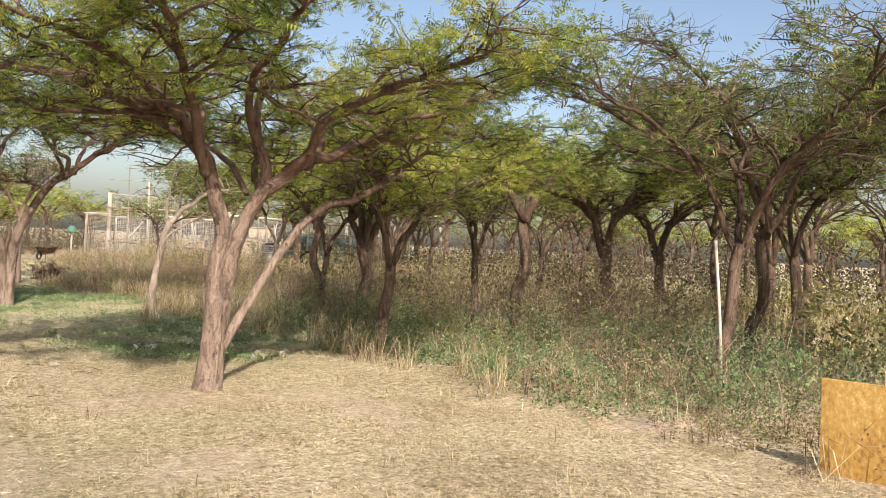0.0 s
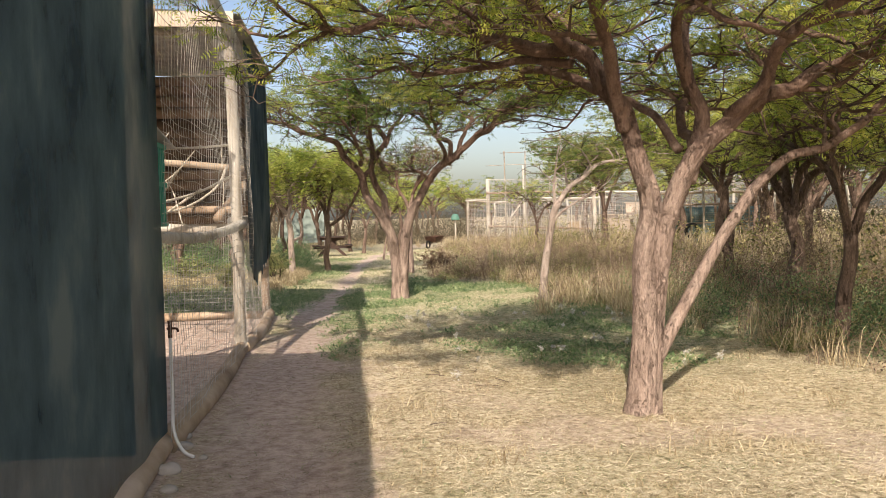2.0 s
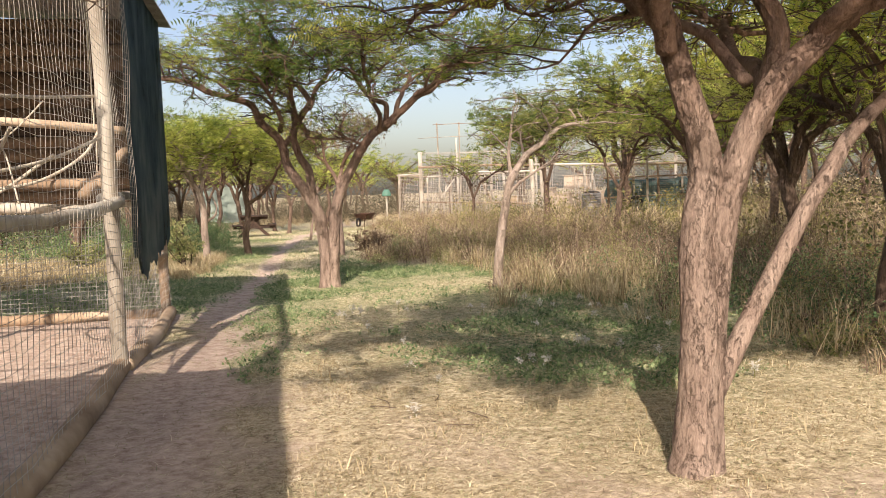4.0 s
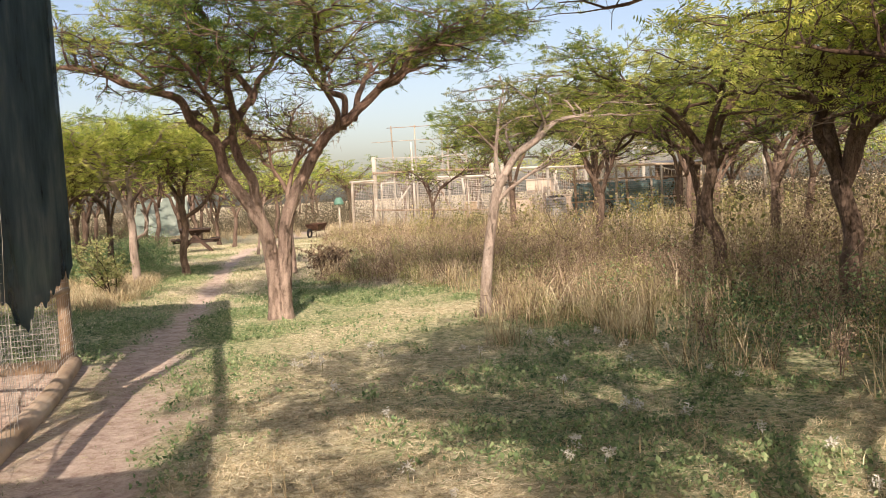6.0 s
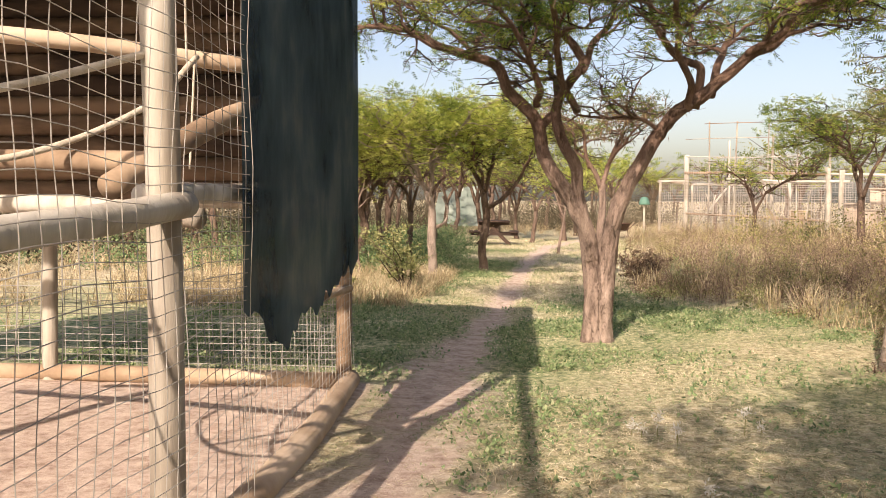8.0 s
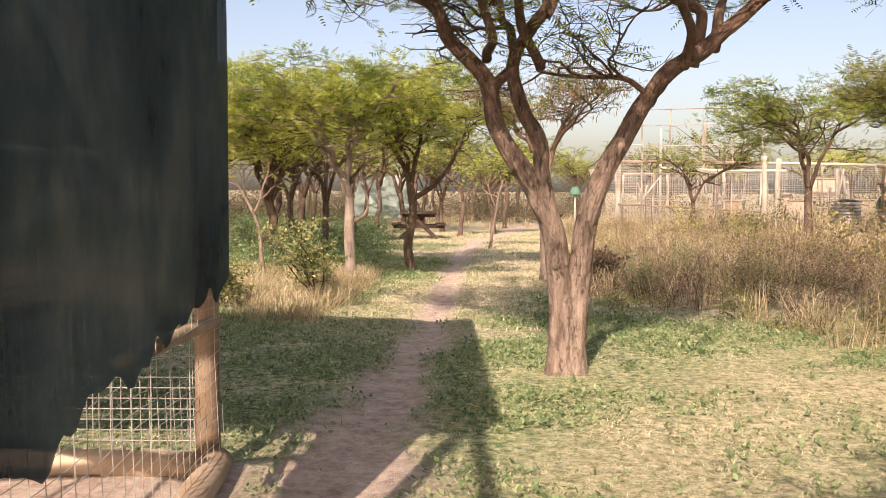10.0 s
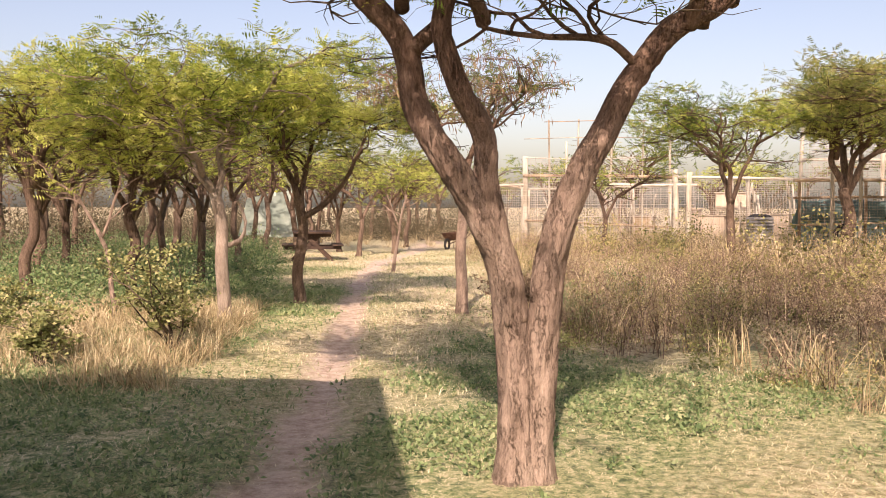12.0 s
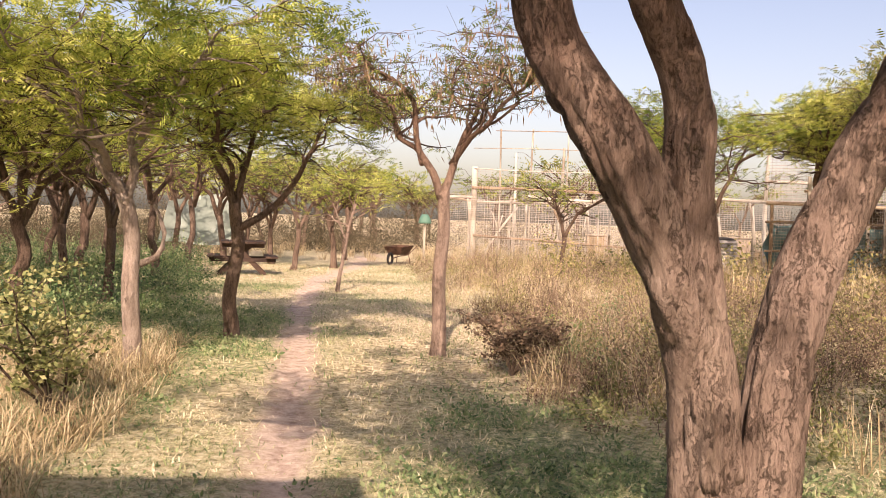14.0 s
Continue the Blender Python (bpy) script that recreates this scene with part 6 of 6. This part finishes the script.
mounds(420, (7, 26, 3, 44), lambda x, y: inside(x, y, 3.5, 20), r, (0.5, 1.0), (0.7, 1.5), 220, 0.085, stem_b, leaf_o)
mounds(230, (-12, -2, 25, 46), lambda x, y: (x < np.interp(y, PATH_Y, PATH_X) - 2.0 - 0.8 * fbm(x, y, 4)) * 0.9, r, (0.3, 0.8), (0.3, 0.9), 260, 0.06, stem_b, leaf_g, 0.3)
weeds(1000, (2, 11, 3, 30), lambda x, y: inside(x, y, 0.0, 5, 0.6), r, (0.4, 0.95), 7, 9, 0.028, stem_b, leaf_b, 0.75)
weeds(500, (2, 12, 20, 43), lambda x, y: inside(x, y, 0.1, 8, 0.6), r, (0.4, 0.8), 7, 8, 0.034, stem_b, leaf_b, 0.6)
mounds(100, (6, 15, 10, 27), lambda x, y: inside(x, y, 2.2, 11) * np.clip((fbm(x * 0.45, y * 0.45, 88) - 0.36) * 6, 0.1, 1), r, (0.45, 0.9), (1.3, 2.3), 900, 0.038, stem_b, leaf_b, 0.25)
mounds(190, (-6.5, -1.2, 26.5, 41), lambda x, y: (x < np.interp(y, PATH_Y, PATH_X) - 1.7 - 0.5 * fbm(x, y, 4)) * 1.0, r, (0.3, 0.7), (0.25, 0.65), 300, 0.05, stem_b, leaf_g, 0.3)
mounds(330, (2, 8, 9, 27), lambda x, y: inside(x, y, -0.05, 2.4, 0.4) * np.clip((fbm(x * 0.8, y * 0.8, 101) - 0.45) * 7, 0.03, 1), r, (0.15, 0.4), (0.25, 0.75), 420, 0.034, stem_b, leaf_y, 0.28)
mounds(170, (2, 8, 12, 27), lambda x, y: inside(x, y, 0.1, 3, 0.4) * np.clip((fbm(x * 0.8, y * 0.8, 103) - 0.5) * 8, 0.02, 1), r, (0.15, 0.4), (0.25, 0.8), 380, 0.036, stem_b, leaf_g, 0.28)
scrub = Soup()
mounds(420, (-45, 60, 50, 72), lambda x, y: np.where((y < 53) & (x > 4.5) & (x < 28), 0.0, 1.0), r, (1.0, 2.2), (1.5, 3.2), 800, 0.085, scrub, scrub, 0.22)
mounds(110, (-30, -4, 42, 52), lambda x, y: 1.0 + 0 * x, r, (0.7, 1.4), (1.0, 2.4), 900, 0.06, scrub, scrub, 0.22)
mounds(120, (-24, -7, 22, 44), lambda x, y: 0.9 + 0 * x, r, (0.6, 1.2), (0.8, 2.0), 240, 0.10, scrub, scrub)
mounds(150, (15, 36, 6, 42), lambda x, y: 0.9 + 0 * x, r, (0.8, 1.5), (1.0, 2.4), 240, 0.11, scrub, scrub)
mounds(200, (34, 95, 10, 75), lambda x, y: 1.0 + 0 * x, r, (1.5, 3.0), (1.8, 3.6), 200, 0.22, scrub, scrub)
mounds(110, (-10, 5, 48.5, 55), lambda x, y: 1.0 + 0 * x, r, (0.6, 1.1), (0.8, 1.9), 600, 0.06, scrub, scrub, 0.22)
stuff("far_scrub", scrub, SCRUB, "grey-brown thorn scrub closing the view", "scrub")
stuff("weed_stems", stem_b, STEM, "tangled dry brown weed stems", "undergrowth")
stuff("brown_undergrowth", leaf_b, BROWN_WEED, "waist-high brown dry weeds at the edge of the clearing", "undergrowth")
stuff("olive_undergrowth", leaf_o, OLIVE_WEED, "olive and straw-coloured bushy weeds", "undergrowth")
stuff("yellow_green_undergrowth", leaf_y, SHRUB_LEAF, "pale yellow-green weeds along the edge of the clearing", "undergrowth")
stuff("green_undergrowth", leaf_g, GREEN, "dark green leafy undergrowth in the shade of trees", "undergrowth")

# tall dry grass
s = Soup()


def tufts(soup, n, box4, keep, r, per, height, width=0.006, lean=0.6):
    x, y = scatter(n, *box4, r, keep)
    x, y = np.repeat(x, per) + r.normal(0, 0.07, len(x) * per), np.repeat(y, per) + r.normal(0, 0.07, len(y) * per)
    blades(soup, x, y, r.uniform(*height, len(x)), np.full(len(x), width) * r.uniform(0.7, 1.5, len(x)), r.uniform(0.1, 1.0, len(x)) * lean * 1.6, r)


tufts(s, 1200, (2, 9, 3, 24), lambda x, y: inside(x, y, -0.2, 2.5, 0.5) * np.clip((fbm(x * 0.6, y * 0.6, 91) - 0.45) * 6, 0.04, 1) * np.clip(1 - 0.6 * wet(x, y), 0, 1), r, 22, (0.2, 0.65), 0.006, 0.9)
tufts(s, 850, (2, 12, 14, 44), lambda x, y: inside(x, y, 0.0, 7, 0.5) * np.clip((fbm(x * 0.4, y * 0.4, 92) - 0.45) * 6, 0.05, 1), r, 22, (0.3, 0.7), 0.007, 1.1)
tufts(s, 1300, (-5.5, -0.9, 20.6, 26), lambda x, y: (x < np.interp(y, PATH_Y, PATH_X) - 0.95 - 0.5 * fbm(x * 2, y, 3)) * np.clip((fbm(x * 0.7, y * 0.7, 93) - 0.3) * 4, 0.15, 1), r, 16, (0.08, 0.36), 0.007, 1.4)
tufts(s, 900, (-14, -1.5, 16, 40), lambda x, y: (x < -5.5) * 1.0, r, 20, (0.2, 0.5), 0.009, 1.2)
tufts(s, 650, (-3, 30, 40, 60), lambda x, y: np.where(y < 44, inside(x, y, 0, 30), 1.0), r, 20, (0.2, 0.5), 0.013, 1.0)
tufts(s, 800, (8, 26, 6, 44), lambda x, y: inside(x, y, 5, 20), r, 20, (0.5, 1.1), 0.014)
tufts(s, 6, (2.75, 2.95, 14.4, 14.6), lambda x, y: 1.0 + 0 * x, r, 16, (0.2, 0.42), 0.006, 0.7)
tufts(s, 5200, (-0.6, 5.4, 3.0, 13.5), lambda x, y: (x < edge(y) + 0.2) * clear_of_cage(x, y) * (dirt_at(x, y) < 0.35) * np.clip((fbm(x * 1.7, y * 1.7, 96) - 0.36) * 5, 0.05, 1), r, 14, (0.015, 0.06), 0.0045, 1.5)
tufts(s, 90, (-3, 5, 4, 12), lambda x, y: (x < edge(y) - 0.1) * clear_of_cage(x, y) * (dirt_at(x, y) < 0.3) * 1.0, r, 9, (0.06, 0.16), 0.006, 0.8)
stuff("tall_dry_grass", s, STRAW, "tall straw-yellow dry grass in ragged tufts", "grass")


def shrub(at, height, width, seed, mat=SHRUB_LEAF):
    """A leafy shrub: crooked stems from one foot."""
    q = np.random.default_rng(seed)
    t = thing("shrub", "scrubby pale green shrub with thin grey stems in dry grass", "shrub", (*at, zed(*at)))
    stems, lv = Soup(), Soup()
    for k in range(9):
        a = q.uniform(0, 6.28)
        line, _ = wander(q, (0, 0, 0), (math.cos(a) * 0.5, math.sin(a) * 0.5, 1.0), height * q.uniform(0.7, 1.1), 0.8, 0.2, 0.08, height)
        tube(stems, line, np.linspace(0.012, 0.004, len(line)), 6, cap=False)
        for j in range(7):
            i = q.integers(len(line) // 3, len(line))
            b = q.uniform(0, 6.28)
            l2, _ = wander(q, line[i], (math.cos(b), math.sin(b), 0.5), width * 0.45 * q.uniform(0.4, 1), 0.4, 0.25, 0.06, height)
            tube(stems, l2, np.linspace(0.005, 0.002, len(l2)), 4, cap=False)
            leaves(lv, l2, np.tile([0, 0, 0.3], (len(l2), 1)), 0.044, 8, q, 0.6, 0.32, 1.0)
    part("stem", stems, TWIG, t)["kind"] = "stuff"
    part("foliage", lv, mat, t)["kind"] = "stuff"


shrub((-1.6, 22.4), 1.1, 0.9, 1)
shrub((-2.6, 21.6), 0.5, 0.7, 2)
shrub((2.2, 24.0), 0.7, 0.8, 5, BROWN_WEED)
shrub((-3.8, 23.8), 0.6, 0.7, 7)


def dandelion(x, y, h, size):
    t = thing("seed_head", "round white seed head on a thin stalk in the turf", "flower", (x, y, zed(x, y)), group="seed heads")
    s = Soup()
    tube(s, [(0, 0, -0.01), (0.004, 0.0, h)], 0.0025, 5)
    part("stalk", s, OLIVE_WEED, t)
    q = np.random.default_rng(int(x * 100))
    s = Soup()
    leaves(s, np.tile([0.004, 0, h], (50, 1)), unit(q.normal(size=(50, 3))), size, 1, q, 0.2, 0.16, 0.1)
    part("fluff", s, WHITE_FLUFF, t)["kind"] = "stuff"


f_rng = np.random.default_rng(12)
for k in range(34):
    x, y = f_rng.uniform(0.8, 4.2), f_rng.uniform(9.6, 14.6)
    dandelion(x, y, f_rng.uniform(0.05, 0.16), f_rng.uniform(0.022, 0.034))

# fallen twigs on the turf
for k in range(16):
    x, y = f_rng.uniform(0.4, 4.0), f_rng.uniform(5, 22)
    a, l = f_rng.uniform(0, 6.28), f_rng.uniform(0.1, 0.3)
    s = Soup()
    tube(s, smooth_line([(0, 0, 0.012), (l * 0.5 * math.cos(a), l * 0.5 * math.sin(a), 0.02), (l * math.cos(a + 0.2), l * math.sin(a + 0.2), 0.01)], 0.06), f_rng.uniform(0.002, 0.004), 5)
    ob = tagged(part("fallen_twig", s, TWIG), "grey fallen twig lying on the turf", "twig", "fallen twigs")
    ob.location = (x, y, zed(x, y))
